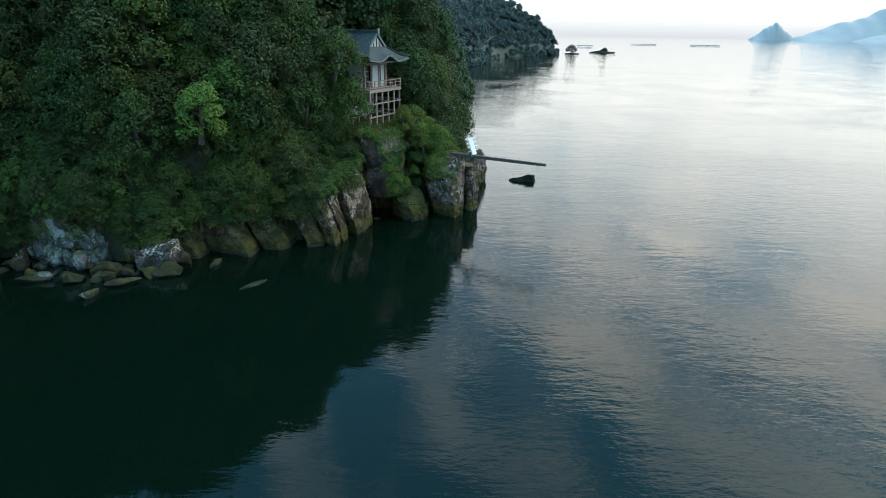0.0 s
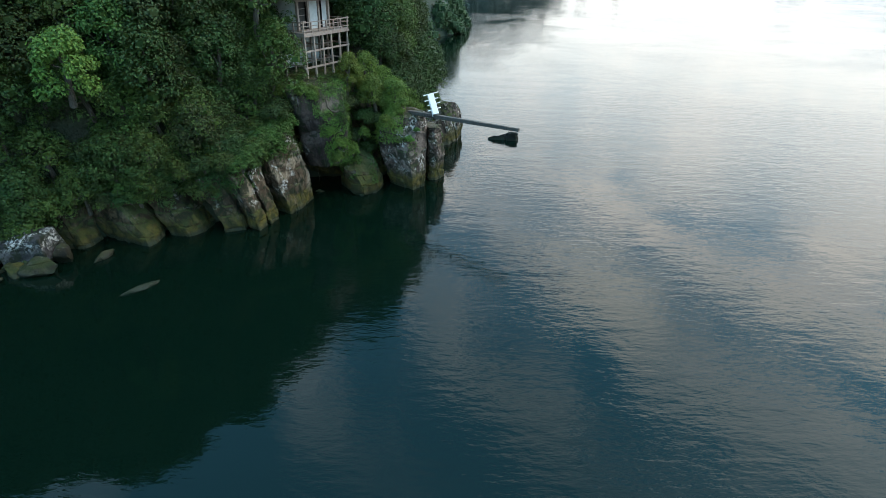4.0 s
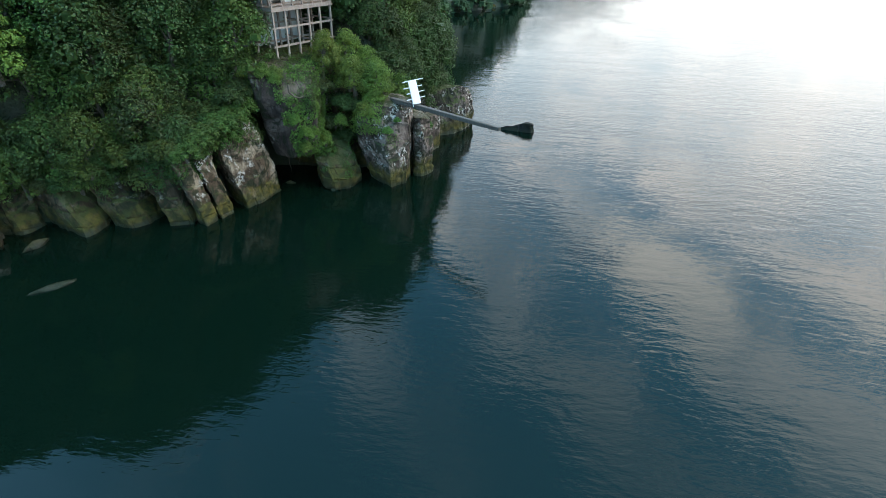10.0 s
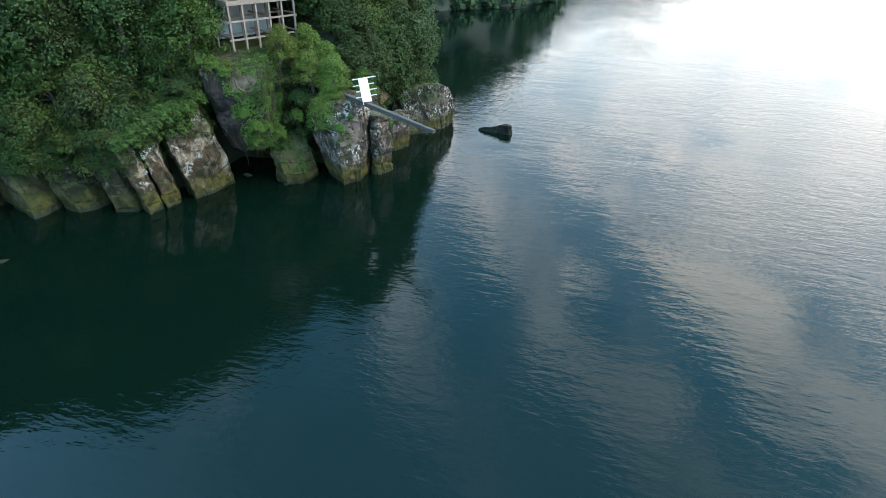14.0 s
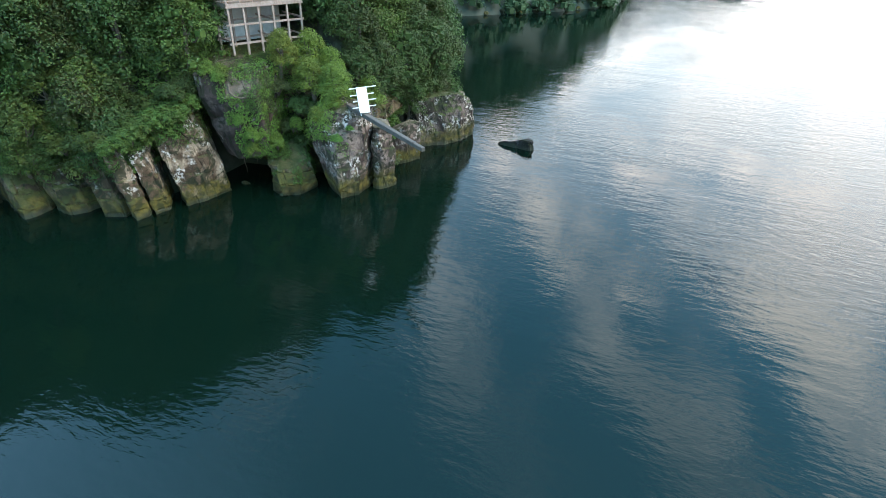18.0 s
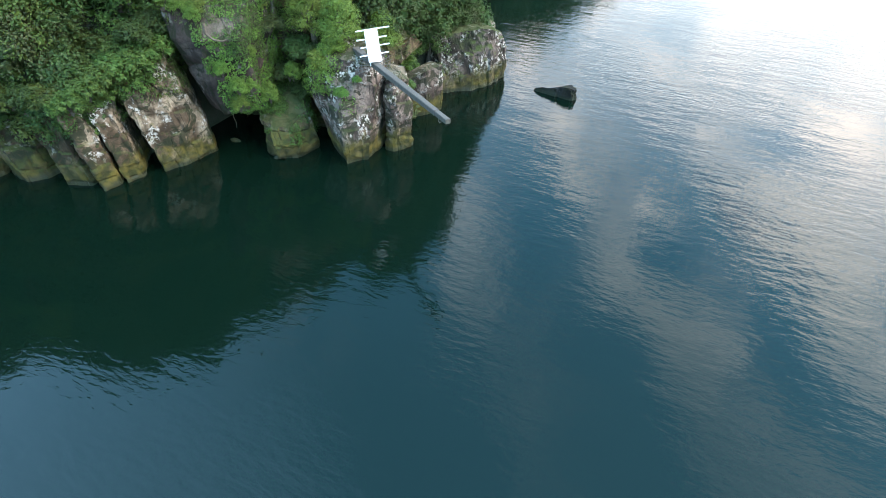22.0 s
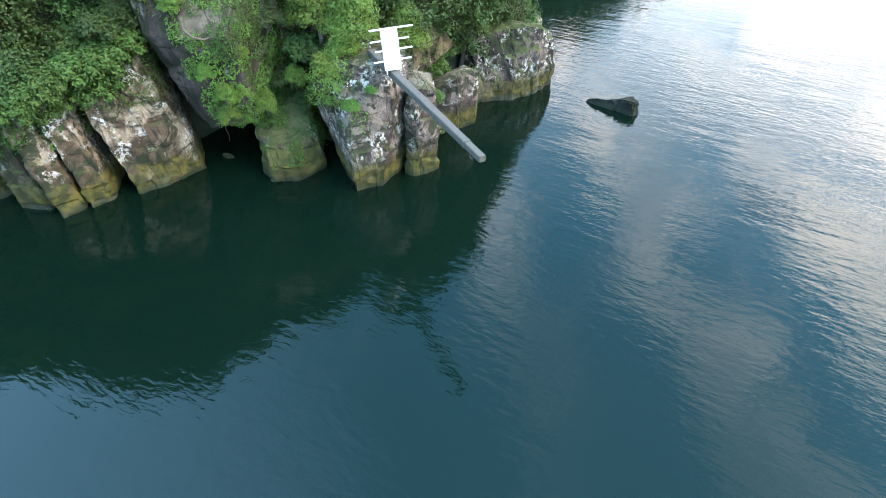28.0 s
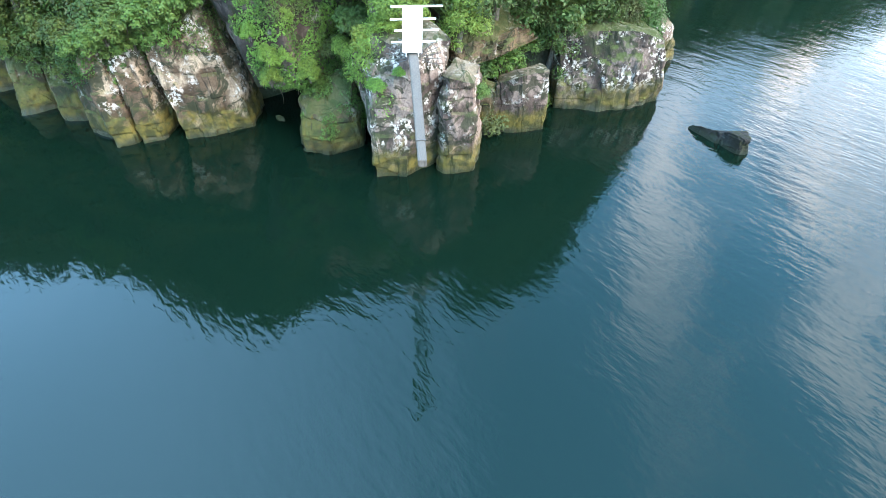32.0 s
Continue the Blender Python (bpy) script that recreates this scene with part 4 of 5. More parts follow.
def crown_leaves(rng, centres, radii, count, size, up=0.6, squash=0.8, low=-0.45):
    """Leaves on the outer shells of many clumps."""
    w = radii ** 2
    which = rng.choice(len(radii), count * 2, p=w / w.sum())
    d = unit(rng, count * 2)
    keep = d[:, 2] > low
    which, d = which[keep], d[keep]
    shell = rng.uniform(0.72, 1.08, len(d))
    rr = radii[which] * shell
    p = centres[which] + d * rr[:, None] * np.array([1, 1, squash])
    inside = np.zeros(len(p), bool)
    for c, r in zip(centres, radii):
        q = (p - c) / np.array([1, 1, squash])
        inside |= (np.linalg.norm(q, axis=1) < 0.58 * r)
    p, d = p[~inside][:count], d[~inside][:count]
    nr = d + rng.normal(0, 0.33, d.shape) + np.array([0, 0, up])
    return leaf_cloud(p, nr, size, rng, 0.66)


def crown_core(centres, radii, squash=0.85, fill=0.40):
    """Dark inner masses of the clumps, a faceted block each, under the leaves."""
    ball = np.array([(x, y, z) for x in (-1, 1) for y in (-1, 1) for z in (-1, 1)], float) * 0.62 * np.array([1, 1, squash])
    quads = np.array([(0, 1, 3, 2), (4, 6, 7, 5), (0, 4, 5, 1), (2, 3, 7, 6), (0, 2, 6, 4), (1, 5, 7, 3)])
    rng = np.random.default_rng(len(radii))
    out = []
    for c, r in zip(centres, radii):
        a = rng.uniform(0, 6.28)
        turn = np.array([(math.cos(a), -math.sin(a), 0), (math.sin(a), math.cos(a), 0), (0, 0, 1)])
        out.append(c + ball @ turn.T * r * fill)
    return np.vstack(out), np.vstack([quads + 8 * i for i in range(len(radii))])


def join(first, second):
    return np.vstack([first[0], second[0]]), np.vstack([first[1], second[1] + len(first[0])])


def make_tree(name, seed, radius, tall, leaf, mat, label, leaves=3400, size=0.30, blobs=26, squash=0.8, spread=0.75, droop=0.78):
    """A broadleaved tree: leaning trunk, limbs and a crown of clumps. Its foot is at the origin."""
    rng = np.random.default_rng(seed)
    base = thing(name, (0, 0, 0), label, "tree", "trees on the hillside")
    rise = tall - radius * 0.85
    bend = rng.uniform(-0.5, 0.5, 2)
    line = [(0, 0, -1.0), (bend[0] * 0.3, bend[1] * 0.3, rise * 0.35), (bend[0], bend[1], rise * 0.75), (bend[0] * 0.8, bend[1] * 0.8, rise + radius * 0.3)]
    v, f = tube(line, [0.26, 0.2, 0.14, 0.05])
    mesh_object("trunk", v, f, BARK, base, True)
    centres, radii = [], []
    for i in range(blobs):
        a = i * 2.399963 + rng.uniform(-0.3, 0.3)
        k = math.sqrt((i + 0.5) / blobs)
        rad = radius * spread * k * rng.uniform(0.85, 1.1)
        z = tall * (0.88 - droop * k * k * rng.uniform(0.45, 1.15))
        centres.append((bend[0] + rad * math.cos(a), bend[1] + rad * math.sin(a), z))
        radii.append(radius * rng.uniform(0.17, 0.36))
    centres, radii = np.array(centres), np.array(radii)
    for i in rng.choice(blobs, 3, replace=False):
        foot = Vector((bend[0] * 0.7, bend[1] * 0.7, rise * rng.uniform(0.45, 0.75)))
        end = Vector(centres[i])
        mid = foot.lerp(end, 0.55) + Vector((0, 0, -0.15 * radius))
        v, f = tube([foot, mid, end], [0.09, 0.06, 0.025], 5)
        mesh_object("limb", v, f, BARK, base, True)
    v, f = join(crown_leaves(rng, centres, radii, leaves, size, squash=0.85, low=-0.7), crown_core(centres, radii))
    mesh_object("crown", v, f, mat, base)
    return base


def make_shrub(name, seed, rx, rz, mat, label, leaves=2300, size=0.145, blobs=20, category="shrub"):
    rng = np.random.default_rng(seed)
    base = thing(name, (0, 0, 0), label, category, "shrubs over the rocks")
    centres, radii = [], []
    for i in range(blobs):
        a = i * 2.399963
        k = math.sqrt((i + 0.5) / blobs)
        centres.append((rx * 0.75 * k * math.cos(a), rx * 0.75 * k * math.sin(a), rz * (0.75 - 0.6 * k * k) * rng.uniform(0.8, 1.2)))
        radii.append(rx * rng.uniform(0.20, 0.38))
    for i in range(0, blobs, 3):
        v, f = tube([(0, 0, -0.5), Vector(centres[i]) * 0.5 + Vector((0, 0, 0.1)), centres[i]], [0.05, 0.035, 0.015], 5)
        mesh_object("stem", v, f, BARK, base, True)
    centres, radii = np.array(centres), np.array(radii)
    v, f = join(crown_leaves(rng, centres, radii, leaves, size, low=-0.8), crown_core(centres, radii, 0.8, 0.5))
    mesh_object("foliage", v, f, mat, base)
    return base


TREES = [
    make_tree("broadleaf_tree", 1, 2.9, 5.6, None, LEAF_DARK, "dark green broadleaved tree with a dense lumpy crown", 3600, 0.21, 42),
    make_tree("broadleaf_tree", 2, 2.6, 6.2, None, LEAF_DARK, "dark green broadleaved tree with a tall crown", 3500, 0.20, 40, 1.1),
    make_tree("broadleaf_tree", 3, 3.3, 5.8, None, LEAF_DARK, "wide dark green broadleaved tree", 4000, 0.21, 48),
    make_tree("broadleaf_tree", 4, 2.8, 5.6, None, LEAF_MID, "mid green broadleaved tree with a lumpy crown", 3600, 0.20, 40),
    make_tree("broadleaf_tree", 5, 2.5, 5.2, None, LEAF_MID, "mid green rounded broadleaved tree", 3300, 0.19, 38),
    make_tree("broadleaf_tree", 6, 2.7, 5.6, None, LEAF_OLIVE, "olive-brown broadleaved tree with a fine crown", 3300, 0.19, 40),
]
LIME = make_tree("broadleaf_tree", 7, 2.4, 4.6, None, LEAF_LIME, "bright lime green young tree among darker ones", 3400, 0.22, 26)
YELLOW = make_tree("broadleaf_tree", 8, 2.2, 5.0, None, LEAF_YELLOW, "yellow-green maple below the pavilion", 6500, 0.13, 36, 0.8, 0.66)
FRESH = make_tree("broadleaf_tree", 9, 2.0, 4.2, None, LEAF_BRIGHT, "fresh green tree on the headland rock", 6500, 0.12, 36, 0.8, 0.66)
SHRUBS = [
    make_shrub("shrub", 11, 1.6, 1.5, LEAF_MID, "mid green evergreen shrub spilling over the rocks"),
    make_shrub("shrub", 12, 1.3, 1.2, LEAF_DARK, "dark green evergreen shrub over the rocks"),
    make_shrub("shrub", 13, 1.2, 1.1, LEAF_BRIGHT, "bright green leafy shrub over the rocks"),
    make_shrub("shrub", 14, 1.4, 1.1, LEAF_OLIVE, "olive-brown dry shrub over the rocks"),
]
VINE = make_shrub("hanging_vine", 15, 1.1, 2.0, LEAF_BRIGHT, "bright green creeper hanging down the cliff", 4600, 0.10, 26, "vine")
used = set()


def put(ob, x, y, z, scale=1.0, turn=0.0, tilt=(0.0, 0.0)):
    m = pose(x, y, z, tilt[0], tilt[1], turn) @ Matrix.Scale(scale, 4)
    if ob not in used:
        used.add(ob)
        ob.matrix_basis = m
        return ob
    c = copy_thing(ob, m)
    c.scale = (scale, scale, scale)
    return c


def ground_at(x, y):
    return float(height(np.array([x]), np.array([y]))[0])


CLIFF_TREES = (0, 0, 1, 1, 2, 2, 3, 3, 4, 4, 5, 0, 1, 2)


def hill_woods():
    """Joined woods on the crown of the hill, behind the wall of trees along the shore."""
    rng = np.random.default_rng(77)
    protos = []
    for k in range(4):
        n = 16
        r = np.sqrt((np.arange(n) + 0.5) / n)
        c = np.stack([np.cos(np.arange(n) * 2.4) * r * 2.9, np.sin(np.arange(n) * 2.4) * r * 2.9, 5.6 - 4.6 * r * r * rng.uniform(0.6, 1.1, n)], -1)
        b = rng.uniform(0.9, 1.5, n)
        protos.append(join(crown_leaves(rng, c, b, 900, 0.46, low=-0.6), crown_core(c, b, 0.85, 0.5)))
    gx, gy = np.meshgrid(np.arange(-76, 6, 3.9), np.arange(4, 124, 3.9))
    x, y = gx.ravel() + rng.uniform(-1.5, 1.5, gx.size), gy.ravel() + rng.uniform(-1.5, 1.5, gx.size)
    d = inland(x, y)
    keep = (d < 22) & ((d > 8.5) | ((d > 0.8) & (x < -45))) & ~((x > -13) & (x < 1.5) & (y > 56) & (y < 66.5))
    x, y = x[keep], y[keep]
    z = height(x, y)
    verts, quads, base = [], [], 0
    for i in range(len(x)):
        v, f = protos[i % 4]
        a, s = rng.uniform(0, 6.28), rng.uniform(1.1, 1.6)
        ca, sa = math.cos(a) * s, math.sin(a) * s
        verts.append(np.stack([v[:, 0] * ca - v[:, 1] * sa + x[i], v[:, 0] * sa + v[:, 1] * ca + y[i], v[:, 2] * s + z[i] - 0.8], -1))
        quads.append(f + base)
        base += len(v)
    ob = mesh_object("hill_woods", np.vstack(verts), np.vstack(quads), LEAF_DARK)
    tagged(ob, "dense dark green broadleaved woods on the hilltop", "woods", kind="stuff")


def plant_wall():
    """Rows of trees one above another up the steep slope, leaning out over the water."""
    rng = np.random.default_rng(79)
    pts = SHORE[1:25]
    near = ((-0.3, 2.3, 0.60), (0.9, 2.3, 0.75), (1.7, 2.5, 0.85), (2.7, 2.6, 0.95), (3.9, 2.8, 1.05), (5.3, 3.0, 1.1), (7.0, 3.2, 1.2))
    beyond = ((0.3, 3.2, 0.75), (1.4, 3.1, 0.95), (2.8, 3.3, 1.1), (4.6, 3.6, 1.2), (6.8, 4.0, 1.3))
    for (ax, ay), (bx, by) in zip(pts, pts[1:]):
        if ax < -46:
            continue
        length = math.hypot(bx - ax, by - ay)
        nx, ny = -(by - ay) / length, (bx - ax) / length
        lean = math.degrees(math.atan2(-ny, -nx))
        for depth, gap, size in (near if ay < 62 and ax > -46 else beyond):
            n = max(1, round(length / gap))
            for k in range(n):
                f = (k + rng.uniform(0.15, 0.85)) / n
                off = depth + rng.uniform(-0.35, 0.35)
                x, y = ax + (bx - ax) * f + nx * off, ay + (by - ay) * f + ny * off
                s, kind, turn, tip = size * rng.uniform(0.85, 1.2), rng.integers(0, 14), rng.uniform(0, 360), rng.uniform(4, 15)
                if -11.6 < x < 1.5 and 54 < y < 67:
                    continue
                if inland(np.array([x]), np.array([y]))[0] < depth - 0.8:
                    continue
                z = max(ground_at(x, y) - 0.5, 4.4 if -34.6 < x < -28.2 and y < 60 else (3.1 if x > -13 else 2.6) if -24 < x < -9 and y < 62 else 2.2 if x < -9 and y < 62 else 1.0)
                out = pose(0, 0, 0, 0, 0, lean) @ pose(0, 0, 0, 0, tip, 0) @ pose(0, 0, 0, 0, 0, turn)
                m = Matrix.Translation((x, y, z)) @ out @ Matrix.Scale(s, 4)
                c = copy_thing(TREES[CLIFF_TREES[kind]], m)
                c.scale = (s, s, s)


def plant_shrubs():
    rng = np.random.default_rng(78)
    pts = SHORE[3:21]
    for (ax, ay), (bx, by) in zip(pts, pts[1:]):
        length = math.hypot(bx - ax, by - ay)
        if ax > -10.6 and ay < 62:
            continue
        n = max(1, int(length / 1.7))
        nx, ny = -(by - ay) / length, (bx - ax) / length
        for k in range(n):
            f = (k + rng.uniform(0.2, 0.8)) / n
            for depth in (-0.5, 0.5):
                off = depth + rng.uniform(-0.4, 0.4)
                x, y = ax + (bx - ax) * f + nx * off, ay + (by - ay) * f + ny * off
                s, turn, kind = rng.uniform(0.8, 1.35), rng.uniform(0, 360), rng.integers(0, 8)
                floor = (4.6 if -34.6 < x < -28.2 and y < 60 else 3.3 if -23 < x < -9 else 2.0 if x < 0 else 0.5) + 0.9 * depth
                put(SHRUBS[(0, 0, 0, 1, 1, 1, 0, 3)[kind]], x, y, max(ground_at(x, y) - 0.2, floor), s, turn)


hill_woods()
plant_wall()
plant_shrubs()


def undergrowth():
    """Low evergreen cover between the trees of the slope."""
    rng = np.random.default_rng(31)
    protos = []
    for k in range(3):
        c = np.stack([np.cos(np.arange(7) * 2.4) * np.sqrt(np.arange(7) / 7) * 1.3, np.sin(np.arange(7) * 2.4) * np.sqrt(np.arange(7) / 7) * 1.3, rng.uniform(0.2, 1.3, 7)], -1)
        protos.append(crown_leaves(rng, c, rng.uniform(0.55, 0.85, 7), 330, 0.36, low=-0.7)[0])
    gx, gy = np.meshgrid(np.arange(-75, 6, 1.9), np.arange(28, 122, 1.9))
    x, y = gx.ravel() + rng.uniform(-0.8, 0.8, gx.size), gy.ravel() + rng.uniform(-0.8, 0.8, gx.size)
    d = inland(x, y)
    keep = (d > 0.6) & (d < 10) & (y < 72) & (x > -50) & ~((x > -12.5) & (x < 1) & (y > 56) & (y < 67))
    x, y = x[keep], y[keep]
    z = height(x, y)
    made = []
    for i in range(len(x)):
        v = protos[i % 3]
        a, s = rng.uniform(0, 6.28), rng.uniform(0.8, 1.4)
        ca, sa = math.cos(a) * s, math.sin(a) * s
        made.append(np.stack([v[:, 0] * ca - v[:, 1] * sa + x[i], v[:, 0] * sa + v[:, 1] * ca + y[i], v[:, 2] * s + z[i] - 0.3], -1))
    v = np.vstack(made)
    ob = mesh_object("undergrowth", v, np.arange(len(v)).reshape(-1, 4), LEAF_DARK)
    tagged(ob, "dark green evergreen undergrowth between the trees", "undergrowth", kind="stuff")


undergrowth()
put(LIME, -20.2, 45.6, 10.6, 0.95, 40, (24, 0))
put(TREES[0], -19.1, 46.0, 4.0, 0.75, 20)
put(TREES[3], -17.0, 46.6, 4.0, 0.75, 90)
put(LIME, -33.3, 44.0, 4.6, 0.5, 140)
put(TREES[5], -22.0, 52.0, ground_at(-22.0, 52.0) - 0.2, 0.9, 75)
put(TREES[0], -0.7, 63.4, 5.4, 0.9, 33)
put(TREES[1], -1.4, 64.8, 7.0, 1.0, 210)
for k, (x, y, z, s) in enumerate(((-10.3, 55.4, 9.0, 1.0), (-11.4, 54.4, 8.3, 0.95), (-11, 57.9, 10, 1.0), (-12.5, 58.8, 11, 1.0), (-12.6, 56.6, 9.5, 0.9), (-12.8, 54, 7.8, 0.9), (-14.5, 58, 11.5, 1.0), (-13, 60, 11.5, 1.0), (-15, 52, 8, 0.9))):
    put(TREES[(3, 4, 0, 1, 3, 0, 2, 1, 4)[k]], x, y, z, s, k * 61)
for k, (x, y, z, s) in enumerate(((-11.0, 55.6, 13.4, 1.05), (-13.4, 56.8, 13.5, 1.1), (-37.5, 41.8, 2.0, 0.7), (-26.6, 43.4, 2.2, 0.6), (-24.2, 44.2, 2.6, 0.7), (-40, 41, 2.5, 0.9), (-35.5, 45.2, 4.6, 0.8), (-31, 45.4, 4.6, 0.7), (-28.5, 44.4, 2.8, 0.6), (-3.2, 65.6, 9.4, 1.0), (-4.6, 66.8, 10.4, 1.2), (-2.6, 64.2, 8.6, 0.8), (-5.6, 68.6, 11.5, 1.3))):
    put(TREES[(3, 0, 1, 4, 0, 2, 3, 0, 1, 0, 2, 1, 0)[k]], x, y, z, s, k * 47)
put(YELLOW, -3.2, 60.6, 7.4, 0.85, 20)
put(YELLOW, -1.8, 61.8, 6.6, 0.75, 140)
put(YELLOW, -4.9, 59.0, 8.3, 0.7, 250)
put(FRESH, -1.0, 60.0, 5.9, 0.85, 0)
put(FRESH, 0.4, 62.6, 4.6, 0.8, 120)
put(FRESH, -2.4, 59.6, 6.4, 0.8, 220)
for k, (x, y, z, s) in enumerate(((0.6, 76, 4.6, 1.1), (-0.6, 72.5, 5.5, 1.2), (-1.5, 78.5, 5.0, 1.3), (-1.6, 68.5, 6.5, 1.2), (-2.5, 83, 3.5, 1.2), (-4.5, 87, 3.5, 1.2), (-0.3, 66, 5.5, 0.8), (-3, 72, 10, 1.45), (-3.2, 77, 11, 1.5), (-4.0, 67.5, 9.6, 1.2), (-5, 82, 11, 1.4), (-7, 70, 14, 1.4))):
    put(TREES[k % 4], x, y, z, s, k * 77)
for k, (x, y, z, s) in enumerate(((-5.2, 54.9, 3.3, 0.55), (-7.6, 54.4, 8.9, 0.6), (-6.9, 54.6, 8.4, 0.55), (-5.6, 54.5, 5.6, 0.45), (-5.0, 54.9, 4.4, 0.55), (-4.7, 55.6, 4.3, 0.5), (-4.2, 56.6, 3.4, 0.6), (-4.6, 55.9, 6.4, 0.45), (-6.9, 55.0, 8.6, 0.6), (-3.4, 58.2, 4.4, 0.6))):
    put(VINE, x, y, z, s, k * 71)
for x, y, z, s, kind in ((-9.3, 52.2, 6.2, 0.95, 0), (-9.1, 53.3, 6.7, 0.9, 0), (-9.8, 51.2, 6.0, 0.9, 0), (-10.2, 50.2, 5.6, 0.9, 0), (-10.4, 49.2, 5.3, 0.8, 0), (-10.9, 48.3, 4.8, 0.8, 0),
                         (-9.4, 53.9, 7.8, 0.9, 1), (-9.4, 52.6, 7.6, 0.9, 1), (-12.3, 48.2, 4.9, 0.9, 0), (-13.6, 48.0, 4.8, 0.9, 1), (-15.2, 47.8, 4.4, 0.9, 0), (-16.6, 47.4, 4.2, 0.8, 1), (-10.6, 56.6, 8.8, 1.0, 0), (-8.5, 55.3, 7.7, 0.6, 0), (-7.5, 55.6, 8.0, 0.6, 2), (-9.3, 55.2, 7.8, 0.8, 1), (-9.6, 55.6, 8.6, 0.7, 2), (-4.0, 58.5, 4.3, 0.8, 1), (-3.2, 58.7, 3.2, 0.7, 1), (-3.3, 59.0, 5.8, 0.9, 1),
                         (-4.8, 58.3, 7.2, 0.8, 3), (-4.4, 57.2, 2.2, 0.7, 0), (0.6, 69.3, 4.6, 0.8, 1), (1.5, 62.5, 3.2, 0.6, 0), (3.0, 61.6, 3.6, 0.45, 0), (0.7, 57.3, 4.4, 0.45, 2),
                         (1.35, 58.1, 5.1, 0.3, 2), (-2.3, 59.0, 5.6, 0.8, 1), (-1.8, 70.5, 6, 1.2, 0), (-10.6, 54.4, 6.9, 0.9, 1), (-10.6, 52.5, 6.4, 1.0, 0), (-9.9, 53.4, 5.9, 0.6, 0), (-9.6, 51.9, 5.0, 0.9, 0), (-10.4, 50.4, 4.6, 0.8, 0), (-11.2, 49.4, 4.4, 0.9, 0), (-12.6, 49.0, 4.2, 1.0, 1), (-13.4, 50, 5, 1.1, 2), (-11.5, 51.5, 5.6, 1.1, 1)):
    put(SHRUBS[kind], x, y, z, s, x * 50)
def creeper(source, count, mat, label, seed, box, size=0.16, thresh=0.0, lift=0.35, scale=0.7, slant=0.0):
    """Leaves growing in patches over a rock's faces inside a box (x0, x1, y0, y1, z0, z1)."""
    rng = np.random.default_rng(seed)
    me = source.data
    me.calc_loop_triangles()
    co = np.array([v.co for v in me.vertices])
    tri = np.array([lt.vertices for lt in me.loop_triangles])
    a, b, c = co[tri[:, 0]], co[tri[:, 1]], co[tri[:, 2]]
    nr = np.cross(b - a, c - a)
    area = np.linalg.norm(nr, axis=1)
    nr /= np.maximum(area, 1e-9)[:, None]
    pick = rng.choice(len(tri), count * 8, p=area / area.sum())
    u, v = rng.random(len(pick)), rng.random(len(pick))
    flip = u + v > 1
    u[flip], v[flip] = 1 - u[flip], 1 - v[flip]
    p = a[pick] + (b - a)[pick] * u[:, None] + (c - a)[pick] * v[:, None]
    n = nr[pick]
    x0, x1, y0, y1, z0, z1 = box
    ok = (p[:, 0] > x0 - slant * (p[:, 2] - z0)) & (p[:, 0] < x1) & (p[:, 1] > y0) & (p[:, 1] < y1) & (p[:, 2] > z0) & (p[:, 2] < z1)
    p, n = p[ok], n[ok]
    field = np.array([noise.fractal(Vector(q) * scale + Vector((seed * 2.3, 0, 0)), 0.9, 2.0, 3) for q in p])
    ok = field > thresh
    p, n, field = p[ok][:count], n[ok][:count], field[ok][:count]
    puff = np.clip((field - thresh) * 1.6, 0.1, 1.0)
    p = p + n * (rng.random(len(p)) * lift * puff)[:, None] + np.array([0, 0, -0.06])
    lean = n + rng.normal(0, 0.45, n.shape) + np.array([0, 0, 0.3])
    v, f = leaf_cloud(p, lean, size, rng, 0.5)
    ob = mesh_object("creeper", v, f, mat)
    return tagged(ob, label, "creeper", "creepers on the cliff")


creeper(LEDGE, 10400, LEAF_BRIGHT, "bright green creeper spread over the cliff below the pavilion", 1, (-8.2, -1, 56, 63, 2.2, 9.3), 0.12, 0.05, 0.7)
creeper(LEDGE, 10400, LEAF_MID, "mid green creeper spread over the cliff below the pavilion", 2, (-8.2, 0, 56, 64, 1.5, 9.6), 0.12, -0.15, 0.5)
creeper(LEDGE, 5200, LEAF_OLIVE, "dry olive creeper on the cliff below the pavilion", 3, (-9, 0, 56, 64, 3, 9.8), 0.12, -0.05, 0.4)
creeper(LEDGE, 5200, LEAF_YELLOW, "yellowish moss and grass on the ledge by the pavilion posts", 4, (-9.5, -2, 56, 62, 8.6, 11), 0.10, -0.3, 0.12)
creeper(SLAB, 8600, LEAF_BRIGHT, "bright green creeper hanging over the dark slab", 5, (-5.9, -3.6, 53, 61, 2.6, 9.6), 0.13, -0.02, 0.5, slant=0.16)
creeper(SLAB, 7000, LEAF_MID, "green leafy creeper hanging over the cave", 15, (-5.8, -3.8, 53, 60, 2.5, 9.6), 0.13, -0.15, 0.35, slant=0.14)
creeper(SLAB, 4200, LEAF_OLIVE, "dry olive creeper round a bare root on the slab", 16, (-5.9, -3.9, 53, 57.5, 6.6, 9.4), 0.12, -0.12, 0.3)
creeper(SLAB, 3000, LEAF_MID, "green plants along the top of the dark slab", 6, (-13, -5.5, 53, 59, 8.3, 11), 0.12, -0.3, 0.5)
creeper(HEAD, 6800, LEAF_YELLOW, "yellow-green bamboo grass over the headland rock", 7, (-3, 0.2, 56, 62, 4.3, 8), 0.12, -0.35, 0.6)
